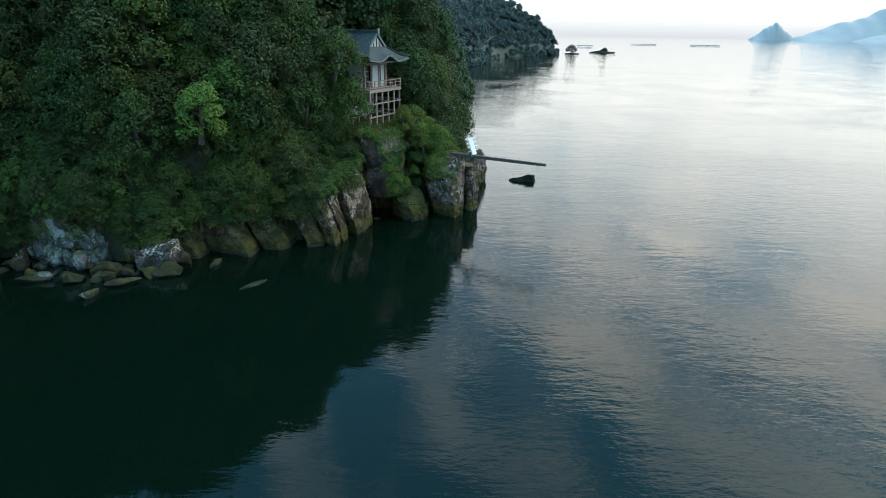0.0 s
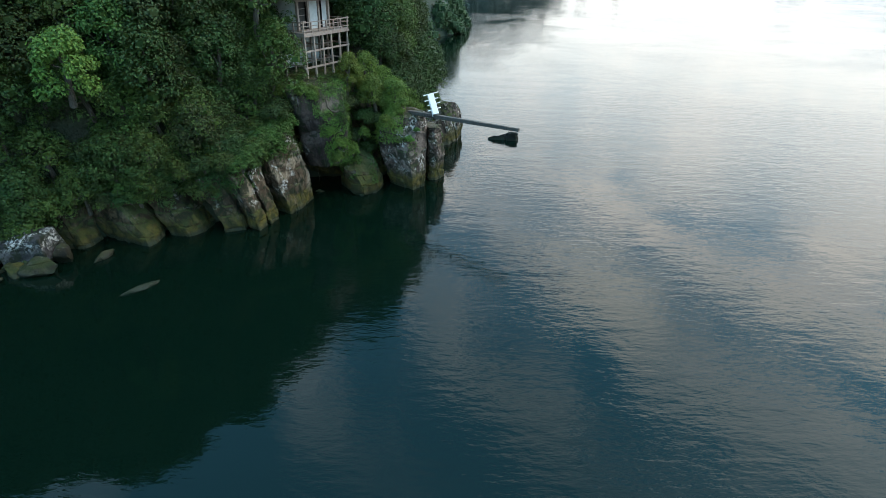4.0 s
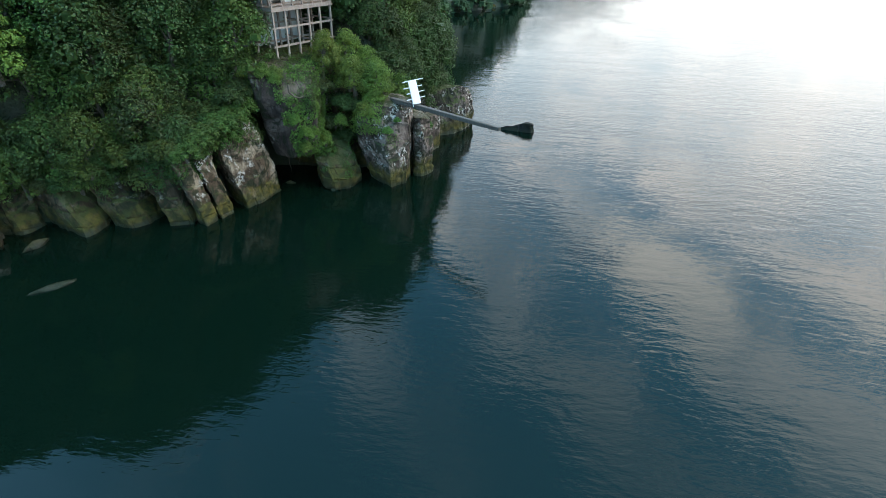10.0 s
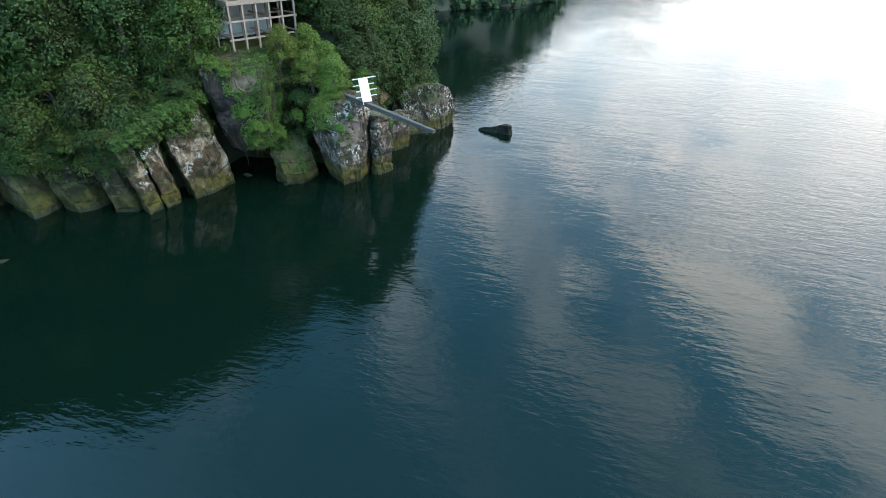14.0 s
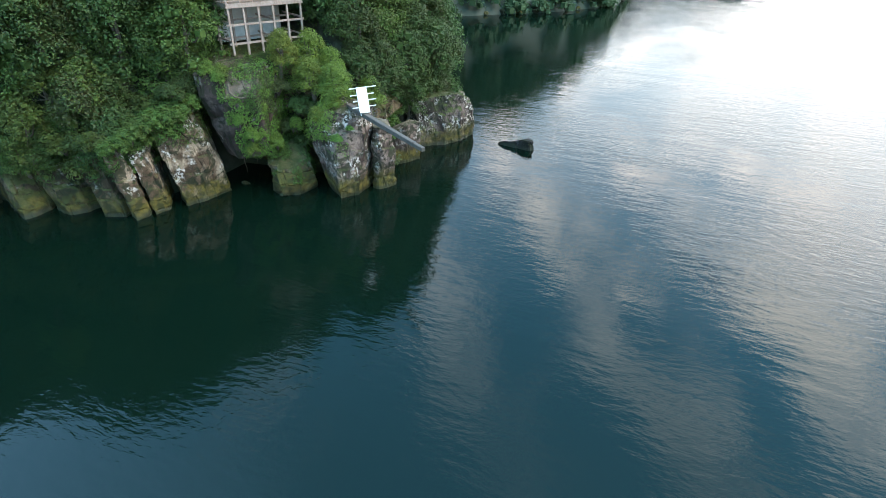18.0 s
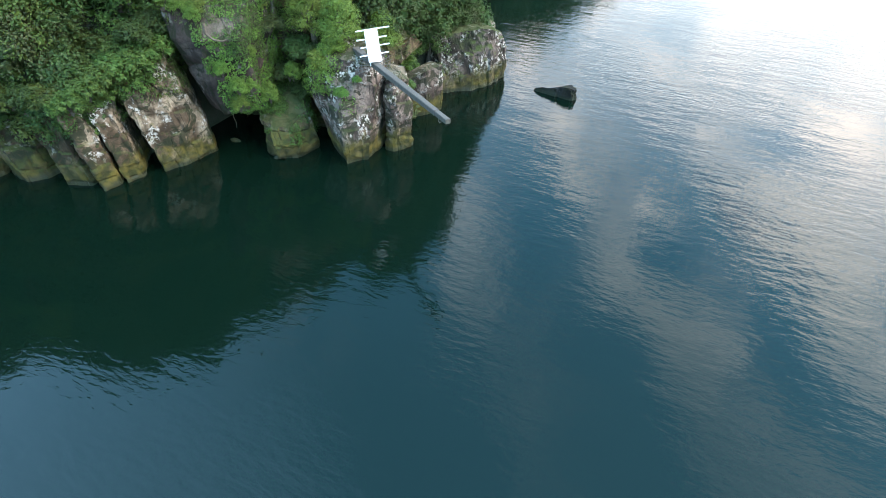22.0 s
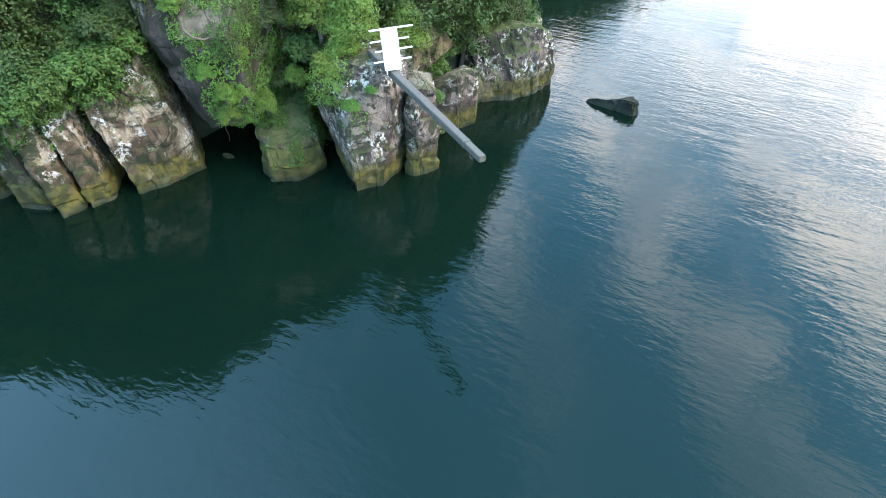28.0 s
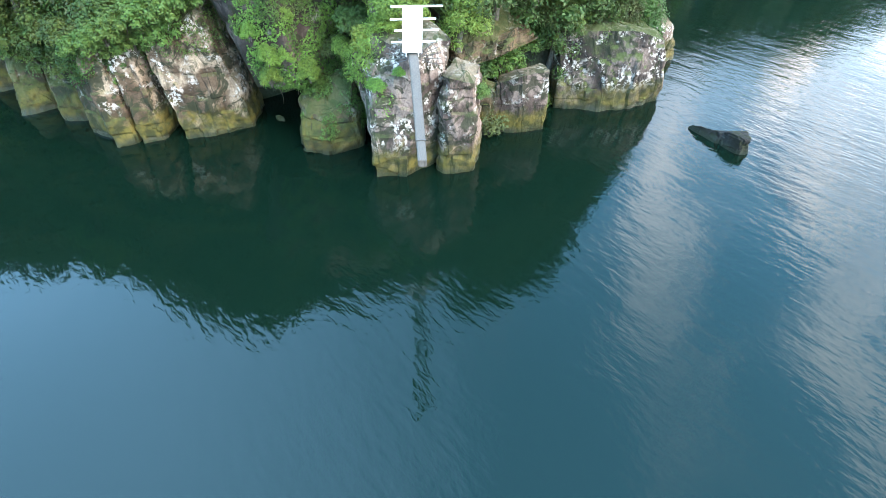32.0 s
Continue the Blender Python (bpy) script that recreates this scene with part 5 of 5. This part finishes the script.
creeper(HEAD, 500, LEAF_BRIGHT, "small green tuft in a crack of the headland rock", 8, (0.4, 1.3, 56, 59, 3.2, 4.3), 0.14, 0.05, 0.45)
creeper(CUBE, 5600, LEAF_MID, "green fern-like creeper over the cubic rock", 9, (-6.5, -2, 55, 60.5, 0.9, 5), 0.12, 0.02, 0.5)
creeper(GREAT, 3000, LEAF_OLIVE, "mossy tufts on the headland boulder", 10, (-2, 3.2, 69, 78, 3.6, 6), 0.10, -0.1, 0.15)
creeper(FRONT, 4800, LEAF_MID, "green bamboo grass over the top of the tan rock", 11, (-13, -8.0, 50, 57, 4.5, 8), 0.12, -0.35, 0.5)
creeper(TWIN, 2400, LEAF_MID, "green grass over the top of the layered rock", 12, (-13, -10.2, 47, 52, 3.4, 7), 0.12, -0.35, 0.4)
creeper(PALE, 5200, LEAF_BRIGHT, "grassy green cover on the pale cliff", 13, (-38, -26, 42, 49, 2.4, 8), 0.15, -0.15, 0.4)


def strand(points, radius, label, name="hanging_root"):
    v, f = tube(points, [radius * (1 - 0.6 * i / (len(points) - 1)) for i in range(len(points))], 6)
    ob = mesh_object(name, v, f, PALE_ROOT, smooth=True)
    return tagged(ob, label, "root", "roots on the cliff")


PALE_ROOT = plain_material("pale_root", (0.08, 0.058, 0.04), (0.16, 0.12, 0.085), 5.0, 0.9)
strand([(-7.4, 56.4, 2.1), (-7.38, 56.3, 1.6), (-7.3, 56.35, 1.2), (-7.32, 56.3, 0.8)], 0.03, "thin pale root hanging over the cave")
strand([(-6.9, 57.2, 2.1), (-6.85, 57.15, 1.6), (-6.9, 57.1, 1.3)], 0.025, "short pale root hanging over the cave")
strand([(-5.4, 57.8, 3.2), (-5.35, 57.6, 2.3), (-5.3, 57.5, 1.2)], 0.03, "pale root hanging beside the cave")
strand([(-5.6, 54.0, 8.6), (-5.5, 53.88, 8.1), (-5.25, 54.08, 7.75), (-4.95, 54.4, 7.6), (-4.7, 54.6, 7.7)], 0.09, "thick bare root curving along the cliff", "tree_root")
GRASSY = make_shrub("grassy_shrub", 16, 1.2, 1.4, LEAF_YELLOW, "yellow-green bamboo grass cascading over the headland rock", 4200, 0.14)
put(GRASSY, -1.3, 58.5, 5.4, 0.9, 0)
put(GRASSY, -0.7, 59.0, 6.4, 0.7, 90)


# ---- pavilion ----
U, IN = Vector((0.447, 0.894, 0)), Vector((-0.894, 0.447, 0))     # along the front, and in from it
CORNER = Vector((-7.77, 57.54, 13.12))


def at(s, d, z):
    """A place on the pavilion: s along the front, d in from it, z over the deck."""
    return CORNER + U * s + IN * d + Vector((0, 0, z))


pavilion = thing("pavilion", at(3, 3, -3.3), "weathered pinkish timber temple pavilion on tall stilts with dark curved roof", "temple")


def pav_box(name, s0, s1, d0, d1, z0, z1, mat, label="", bevel=0.0, parent=None):
    bm = bmesh.new()
    vs = [bm.verts.new(at(s, d, z)) for z in (z0, z1) for s, d in ((s0, d0), (s1, d0), (s1, d1), (s0, d1))]
    for q in ((0, 1, 2, 3), (4, 5, 6, 7), (0, 1, 5, 4), (1, 2, 6, 5), (2, 3, 7, 6), (3, 0, 4, 7)):
        bm.faces.new([vs[i] for i in q])
    ob = part(name, bm, mat, parent or pavilion, label)
    if ob.parent is pavilion:
        ob.matrix_parent_inverse = Matrix.Translation(-pavilion.location)
    return ob


def build_pavilion():
    L, D = 6.04, 6.5
    pav_box("deck", 0, L, 0, D, -0.16, 0.0, WOOD_PINK)
    pav_box("deck_beam", -0.05, L + 0.05, -0.03, 0.13, -0.30, -0.165, WOOD_PINK)
    pav_box("deck_beam", L - 0.13, L + 0.03, 0.14, D, -0.30, -0.165, WOOD_PINK)
    pav_box("deck_beam", -0.03, 0.13, 0.14, D, -0.30, -0.165, WOOD_PINK)
    for row, d in enumerate((0.12, 2.4)):
        for k in range(6):
            s = 0.12 + k * 1.16
            foot = -3.9 if row else -3.6 if k < 3 else -4.2
            pav_box("post", s - 0.07, s + 0.07, d - 0.07, d + 0.07, foot, -0.305, WOOD_PINK)
        for z in (-1.45, -2.75):
            pav_box("tie_beam", -0.1, L + 0.1, d - 0.045, d + 0.045, z - 0.07, z + 0.07, WOOD_PINK)
    for s in (0.12, 3.6, 5.92):
        for z in (-1.30, -2.60):
            pav_box("tie_beam", s - 0.04, s + 0.04, 0.2, 3.2, z - 0.06, z + 0.06, WOOD_PINK)
    pav_box("under_wall", 0.3, L - 0.3, 3.4, 3.55, -3.2, -0.31, PLASTER, "pale boarded wall under the deck")
    # rail
    for z, h in ((0.78, 0.07), (0.50, 0.05), (0.14, 0.05)):
        pav_box("rail", -0.15, L + 0.15, 0.03, 0.10, z, z + h, WOOD_PINK)
        pav_box("rail", L - 0.10, L - 0.03, 0.11, D, z, z + h, WOOD_PINK)
        pav_box("rail", 0.03, 0.10, 0.11, D, z, z + h, WOOD_PINK)
    for k in range(7):
        s = 0.065 + k * (L - 0.13) / 6
        pav_box("rail_post", s - 0.05, s + 0.05, 0.015, 0.115, 0.0, 0.95 if k in (0, 6) else 0.775, WOOD_PINK)
    for k in range(1, 6):
        for s in (0.065, L - 0.065):
            pav_box("rail_post", s - 0.045, s + 0.045, k * 1.1 - 0.04, k * 1.1 + 0.04, 0.0, 0.775, WOOD_PINK)
    # room
    s0, s1, d0, d1, top = 0.75, 4.75, 1.15, 6.0, 2.75
    for s in (s0, s0 + 1.33, s0 + 2.67, s1):
        for d in (d0, d1):
            pav_box("column", s - 0.10, s + 0.10, d - 0.10, d + 0.10, 0.0, top, WOOD_PINK)
    for d in (d0 + 1.6, d0 + 3.2):
        pav_box("column", s1 - 0.10, s1 + 0.10, d - 0.1, d + 0.1, 0.0, top, WOOD_PINK)
    pav_box("lintel", s0 - 0.25, s1 + 0.25, d0 - 0.07, d0 + 0.07, 2.28, 2.46, WOOD_PINK)
    pav_box("wall_plate", s0 - 0.4, s1 + 0.4, d0 - 0.13, d0 + 0.13, 2.76, 2.95, WOOD_PINK)
    pav_box("wall_plate", s1 - 0.13, s1 + 0.13, d0 + 0.14, d1, 2.76, 2.95, WOOD_PINK)
    pav_box("sill_beam", s0, s1, d0 - 0.06, d0 + 0.06, 0.005, 0.12, WOOD_PINK)
    bay = pav_box("wall_panel", s0 + 0.11, s0 + 1.22, d0 + 0.25, d0 + 0.31, 0.125, 2.27, WOOD_DARK, "dark latticed window bay")
    for z in (0.7, 1.2, 1.7):
        pav_box("window_bar", s0 + 0.12, s0 + 1.21, d0 + 0.2, d0 + 0.235, z, z + 0.05, WOOD_PINK, parent=bay)
    pav_box("wall_panel", s0 + 1.44, s0 + 2.56, d0 + 0.02, d0 + 0.06, 0.125, 2.27, PLASTER, "white plastered wall bay")
    # the opening's inner shade is a dark panel set back in the bay
    pav_box("doorway_shade", s0 + 2.78, s0 + 3.25, d0 + 0.3, d0 + 0.36, 0.125, 2.27, WOOD_DARK, "dark panel standing for the shade inside an open doorway")
    pav_box("door_panel", s0 + 3.28, s1 - 0.11, d0 + 0.1, d0 + 0.15, 0.125, 2.27, PLASTER, "pale sliding door panel")
    pav_box("wall_panel", s0 + 0.11, s1 - 0.11, d0 + 0.0, d0 + 0.05, 2.465, 2.75, PLASTER)
    pav_box("wall_panel", s1 - 0.05, s1 + 0.05, d0 + 0.11, d1 - 0.11, 0.0, 2.75, WOOD_DARK, "dark side wall")
    pav_box("wall_panel", s0 - 0.05, s0 + 0.05, d0 + 0.11, d1 - 0.11, 0.0, 2.75, PLASTER)
    pav_box("wall_panel", s0, s1, d1 - 0.05, d1 + 0.05, 0.0, 2.75, PLASTER)


build_pavilion()


def roof_sheet(name, rows, thick, mat, label=""):
    """A curved roof skin from a grid of places, with thickness."""
    n, m = len(rows), len(rows[0])
    bm = bmesh.new()
    up = [[bm.verts.new(p) for p in row] for row in rows]
    dn = [[bm.verts.new(p - Vector((0, 0, thick))) for p in row] for row in rows]
    for i in range(n - 1):
        for j in range(m - 1):
            bm.faces.new((up[i][j], up[i][j + 1], up[i + 1][j + 1], up[i + 1][j]))
            bm.faces.new((dn[i][j], dn[i + 1][j], dn[i + 1][j + 1], dn[i][j + 1]))
    for j in range(m - 1):
        bm.faces.new((up[0][j], dn[0][j], dn[0][j + 1], up[0][j + 1]))
        bm.faces.new((up[-1][j], up[-1][j + 1], dn[-1][j + 1], dn[-1][j]))
    for i in range(n - 1):
        bm.faces.new((up[i][0], up[i + 1][0], dn[i + 1][0], dn[i][0]))
        bm.faces.new((up[i][-1], dn[i][-1], dn[i + 1][-1], up[i + 1][-1]))
    ob = part(name, bm, mat, pavilion, label, smooth=False)
    ob.matrix_parent_inverse = Matrix.Translation(-pavilion.location)
    return ob


def build_roof():
    mid, half, eave, ridge = 2.75, 3.95, 2.95, 5.45
    d_front, d_gable, d_back = -0.75, 0.75, 8.0

    def fall(x):
        """Height over the deck at x from the ridge line: steep above, flat at the eaves, lifted at the tips."""
        f = min(1.0, abs(x) / half)
        return eave + (ridge - eave) * (1 - f) ** 1.55 + 0.22 * f ** 6

    for side in (-1, 1):
        rows = []
        for i in range(15):
            x = half * i / 14
            lo = d_gable if x < 1.5 else d_gable + (d_front - d_gable) * min(1, (x - 1.5) / 2.2)
            rows.append([at(mid + side * x, lo + (d_back - lo) * j / 12, fall(x) + 0.18 * (1 - j / 12) ** 6) for j in range(13)])
        roof_sheet("roof_slope", rows, 0.14, ROOF_COPPER)
        # rolled seams down the slope
        for j in range(1, 12):
            bm = bmesh.new()
            pts = [rows[i][j] + Vector((0, 0, 0.02)) for i in range(15)]
            for a, b in zip(pts, pts[1:]):
                bar(bm, a, b, 0.05, 0.05)
            ob = part("roof_seam", bm, ROOF_COPPER, pavilion)
            ob.matrix_parent_inverse = Matrix.Translation(-pavilion.location)

    # front skirt with its bowed eave
    rows = []
    for i in range(9):
        f = i / 8
        d = d_gable + 0.02 + (d_front - d_gable) * f
        wide = 1.5 + 2.2 * f
        row = []
        for j in range(33):
            x = wide * (j / 16 - 1)
            base = fall(1.5) * (1 - f) ** 1.4 + eave * (1 - (1 - f) ** 1.4) + 0.22 * (abs(x) / half) ** 6
            bow = 0.50 * math.exp(-(x / 0.95) ** 2) - 0.10 * math.exp(-((abs(x) - 1.8) / 0.6) ** 2)
            row.append(at(mid + x, d, base + bow * f))
        rows.append(row)
    roof_sheet("roof_skirt", rows, 0.16, ROOF_COPPER)
    bm = bmesh.new()
    edge = [p + Vector((0, 0, -0.14)) - IN * 0.03 for p in rows[-1]]
    for a, b in zip(edge, edge[1:]):
        bar(bm, a, b, 0.08, 0.16)
    ob = part("eave_board", bm, COPPER_TRIM, pavilion, "pale verdigris bowed eave edge")
    ob.matrix_parent_inverse = Matrix.Translation(-pavilion.location)
    # gable
    bm = bmesh.new()
    tri = [bm.verts.new(at(mid + x, d_gable + 0.16 + dd, z)) for dd in (0, 0.06) for x, z in ((-1.35, fall(1.5) - 0.1), (1.35, fall(1.5) - 0.1), (0, ridge - 0.25))]
    bm.faces.new(tri[:3])
    bm.faces.new(tri[3:])
    for i in range(3):
        bm.faces.new((tri[i], tri[(i + 1) % 3], tri[3 + (i + 1) % 3], tri[3 + i]))
    gable = ob = part("gable", bm, PLASTER, pavilion, "white plastered gable triangle")
    ob.matrix_parent_inverse = Matrix.Translation(-pavilion.location)
    for x0, x1, z0, z1 in ((-1.5, 0, fall(1.5), ridge), (1.5, 0, fall(1.5), ridge)):
        bm = bmesh.new()
        n = 8
        pts = [at(mid + x0 * (1 - k / n), d_gable - 0.03, fall(x0 * (1 - k / n)) - 0.04) for k in range(n + 1)]
        for a, b in zip(pts, pts[1:]):
            bar(bm, a, b, 0.10, 0.2)
        ob = part("barge_board", bm, COPPER_TRIM, pavilion)
        ob.matrix_parent_inverse = Matrix.Translation(-pavilion.location)
    for x in (-0.5, 0, 0.5):
        pav_box("gable_strut", mid + x - 0.05, mid + x + 0.05, d_gable + 0.08, d_gable + 0.14, fall(1.5) - 0.05, ridge - 0.5 - abs(x) * 1.0, WOOD_DARK, parent=gable)
    top = pav_box("ridge", mid - 0.14, mid + 0.14, d_gable - 0.05, d_back, ridge - 0.02, ridge + 0.22, ROOF_COPPER)
    pav_box("ridge_cap", mid - 0.19, mid + 0.19, d_gable - 0.09, d_back, ridge + 0.225, ridge + 0.29, COPPER_TRIM, parent=top)
    pav_box("ridge_end", mid - 0.17, mid + 0.17, d_gable - 0.22, d_gable - 0.095, ridge - 0.15, ridge + 0.45, COPPER_TRIM, "verdigris ridge-end ornament", parent=top)
    pav_box("soffit", mid - 3.5, mid + 3.5, -0.45, 7.6, eave - 0.24, eave - 0.19, WOOD_DARK)
    for k in range(22):
        s = mid - 3.4 + k * 6.8 / 21
        pav_box("rafter", s - 0.04, s + 0.04, -0.62, 1.0, eave - 0.34, eave - 0.245, WOOD_PINK)


build_roof()


# ---- jumping beam, board and guard ----
ROOT, TIP = Vector((0.55, 59.54, 6.43)), Vector((9.72, 52.55, 6.90))
AX = (TIP - ROOT).normalized()
ACROSS = AX.cross(Vector((0, 0, 1))).normalized()
beam = thing("jumping_beam", ROOT, "long weathered grey timber beam jutting over the lake", "beam")


def under(parent, ob):
    ob.matrix_parent_inverse = Matrix.Translation(-parent.location)
    return ob


cut = ROOT.lerp(TIP, 0.90)
under(beam, bar_part("beam_body", ROOT, cut, 0.42, 0.34, WOOD_GREY, beam, bevel=0.025, w2=0.30, h2=0.26))
under(beam, bar_part("beam_end", cut + AX * 0.01, TIP, 0.27, 0.24, WOOD_GREY, beam, bevel=0.02))
for f in (0.895,):
    c = ROOT.lerp(TIP, f)
    under(beam, bar_part("iron_strap", c - AX * 0.03, c + AX * 0.03, 0.40 - 0.1 * f, 0.33 - 0.06 * f, IRON, beam))
bm = bmesh.new()
ring_at = ROOT.lerp(TIP, 0.93) - Vector((0, 0, 0.27))
for k in range(14):
    a, b = 2 * math.pi * k / 14, 2 * math.pi * (k + 1) / 14
    bar(bm, ring_at + AX * 0.13 * math.cos(a) + Vector((0, 0, 0.13 * math.sin(a))), ring_at + AX * 0.13 * math.cos(b) + Vector((0, 0, 0.13 * math.sin(b))), 0.025, 0.025, ACROSS)
under(beam, part("ring", bm, IRON, beam, "dark iron ring hanging under the tip"))

BL, TL = Vector((2.81, 57.24, 6.83)), Vector((2.27, 57.75, 8.42))
BR, TR = Vector((3.29, 57.90, 6.83)), Vector((2.80, 58.36, 8.42))
board = thing("barrier_board", (BL + BR) / 2, "blank white board on white crossbars standing over the beam", "barrier")
wide = (BR - BL).normalized()
tallv = (TL - BL)
face = wide.cross(tallv).normalized()
under(board, bar_part("panel", (BL + BR) / 2 - tallv * 0.02, (TL + TR) / 2, 0.80, 0.05, WHITE_PAINT, board, face, bevel=0.008))
for f, left, right in ((0.98, 0.48, 0.80), (0.71, 0.50, 0.55), (0.47, 0.33, 0.66), (0.22, 0.46, 0.55)):
    c = (BL + BR) / 2 + tallv * f - face * 0.06
    under(board, bar_part("crossbar", c - wide * (0.40 + left), c + wide * (0.40 + right), 0.06, 0.06, WHITE_PAINT, board))
for sgn in (-0.25, 0.25):
    c = (BL + BR) / 2 + wide * sgn - face * 0.12
    under(board, bar_part("leg", c + tallv * 0.9, c + tallv * 0.02 - Vector((0, 0, 0.25)), 0.05, 0.05, WHITE_PAINT, board))

fan_at = ROOT + AX * 3.0 + Vector((0, 0, -0.05))
fan = thing("spiked_guard", fan_at, "fan-shaped grey iron guard round the beam", "guard")
spokes = 15
for k in range(spokes):
    a = radians(-25 + 230 * k / (spokes - 1))
    d = ACROSS * math.cos(a) + Vector((0, 0, math.sin(a) * 0.8)) - AX * 0.15
    under(fan, bar_part("spoke", fan_at + d * 0.26, fan_at + d * 1.15, 0.03, 0.03, IRON, fan, AX))
for r in (0.55, 0.8, 1.02):
    bm = bmesh.new()
    arc = []
    for k in range(25):
        a = radians(-25 + 230 * k / 24)
        arc.append(fan_at + (ACROSS * math.cos(a) + Vector((0, 0, math.sin(a) * 0.8)) - AX * 0.15) * r)
    for p, q in zip(arc, arc[1:]):
        bar(bm, p, q, 0.026, 0.026, AX)
    under(fan, part("hoop", bm, IRON, fan))


# ---- far shores ----
def far_woods(name, mat, y0, y1, step, leaves, size, core, label):
    """Joined trees over the shores behind the headland."""
    rng = np.random.default_rng(9)
    protos = []
    for k in range(4):
        n = 12
        r = np.sqrt(np.arange(n) / n)
        c = np.stack([np.cos(np.arange(n) * 2.4) * r * 2.3, np.sin(np.arange(n) * 2.4) * r * 2.3, 3.8 + 2.6 * (1 - np.arange(n) / n) * rng.uniform(0.7, 1.2, n)], -1)
        b = rng.uniform(1.0, 1.6, n)
        shell = crown_leaves(rng, c, b, leaves, size, squash=0.9, low=-0.8)
        protos.append(join(shell, crown_core(c, b, 0.9, core)) if core else shell)
    gx, gy = np.meshgrid(np.arange(-60 if y0 < 200 else -110, 118, step), np.arange(y0, y1, step))
    x, y = gx.ravel() + rng.uniform(-0.4, 0.4, gx.size) * step, gy.ravel() + rng.uniform(-0.4, 0.4, gx.size) * step
    d = inland(x, y)
    keep = (d > -1.0) & (d < 46) & (rng.random(len(x)) < np.where(d < 24, 1.0, 0.6))
    x, y, d = x[keep], y[keep], d[keep]
    z = np.maximum(height(x, y), 0.6)
    verts, quads, base = [], [], 0
    for i in range(len(x)):
        v, f = protos[i % 4]
        a, s = rng.uniform(0, 6.28), rng.uniform(0.75, 1.3)
        ca, sa = math.cos(a) * s, math.sin(a) * s
        drop = 4.2 if d[i] < 3 else 1.8
        verts.append(np.stack([v[:, 0] * ca - v[:, 1] * sa + x[i], v[:, 0] * sa + v[:, 1] * ca + y[i], v[:, 2] * s + z[i] - drop], -1))
        quads.append(f + base)
        base += len(v)
    ob = mesh_object(name, np.vstack(verts), np.vstack(quads), mat)
    tagged(ob, label, "woods", kind="stuff")


far_woods("cove_woods", LEAF_COVE, 108, 222, 3.7, 230, 0.60, 0.66, "dark green woods round the cove behind the headland")
far_woods("far_woods", LEAF_FAR_HAZED, 222, 700, 4.6, 150, 1.15, 0.72, "dense woods on the distant headlands, tinted blue-green for haze")

# Distance haze painted as a pale even colour, for far islands and stakes.
HAZE_TINT = plain_material("painted_distance_haze", (0.46, 0.45, 0.43), (0.52, 0.51, 0.49), 0.01, 1.0, relief=0.0)


def far_island(name, x, y, length, tall, peak, seed, label):
    rng = np.random.default_rng(seed)
    n, m = 60, 14
    verts, faces = [], []
    for i in range(n + 1):
        f = i / n
        top = tall * min(1, (f / peak if f < peak else (1 - f) / (1 - peak))) ** 0.85
        top *= 1 + 0.06 * math.sin(f * 23 + seed) + 0.04 * math.sin(f * 51)
        for j in range(m + 1):
            g = j / m * 2 - 1
            verts.append((x + length * (f - 0.5), y + g * length * 0.2, max(0, top * (1 - g * g)) - 1))
    for i in range(n):
        for j in range(m):
            a = i * (m + 1) + j
            faces.append((a, a + 1, a + m + 2, a + m + 1))
    ob = mesh_object(name, verts, np.array(faces), HAZE_TINT, smooth=True)
    return tagged(ob, label, "island", "far islands")


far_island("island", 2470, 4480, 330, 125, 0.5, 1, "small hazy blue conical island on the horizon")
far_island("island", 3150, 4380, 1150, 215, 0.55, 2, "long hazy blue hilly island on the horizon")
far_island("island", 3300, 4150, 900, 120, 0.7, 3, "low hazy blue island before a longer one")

boulder(176, 655, 0.2, 34, 8, 3.0, 0, ROCK_DULL, "long low dark reef in the lake", 41)
boulder(176, 655, 2.0, 13, 7, 9.0, 0, ROCK_DULL, "dark humped rock on the reef", 42)
islet = boulder(128, 602, 0.2, 18, 9, 2.2, 0, ROCK_DULL, "low dark rock islet off the headland", 43)
# this tree shares the haze-tinted leaf colour of the far woods
PINE = make_tree("pine_tree", 21, 6.5, 7.0, None, LEAF_FAR_HAZED, "wind-shaped tree on a small rock islet", 1800, 0.7, 18)
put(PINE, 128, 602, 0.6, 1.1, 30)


def fish_trap(x, y, length, turn, count, label):
    ob = thing("fish_trap", (x, y, 0), label, "fish trap")
    ca, sa = math.cos(radians(turn)), math.sin(radians(turn))
    for k in range(count):
        f = (k / (count - 1) - 0.5) * length
        # pale haze colour in place of dark stake timber
        bar_part("stake", (f * ca, f * sa, -1), (f * ca, f * sa, 2.6), 0.35, 0.35, HAZE_TINT, ob)
    bar_part("net_rail", (-length / 2 * ca, -length / 2 * sa, 1.2), (length / 2 * ca, length / 2 * sa, 1.2), 0.2, 1.2, HAZE_TINT, ob)


fish_trap(430, 1285, 60, 10, 9, "row of stakes of a fish trap far out on the lake")
fish_trap(545, 1240, 60, -8, 9, "row of stakes of a fish trap far out on the lake")
fish_trap(235, 1000, 26, 0, 5, "short row of fish trap stakes far out")
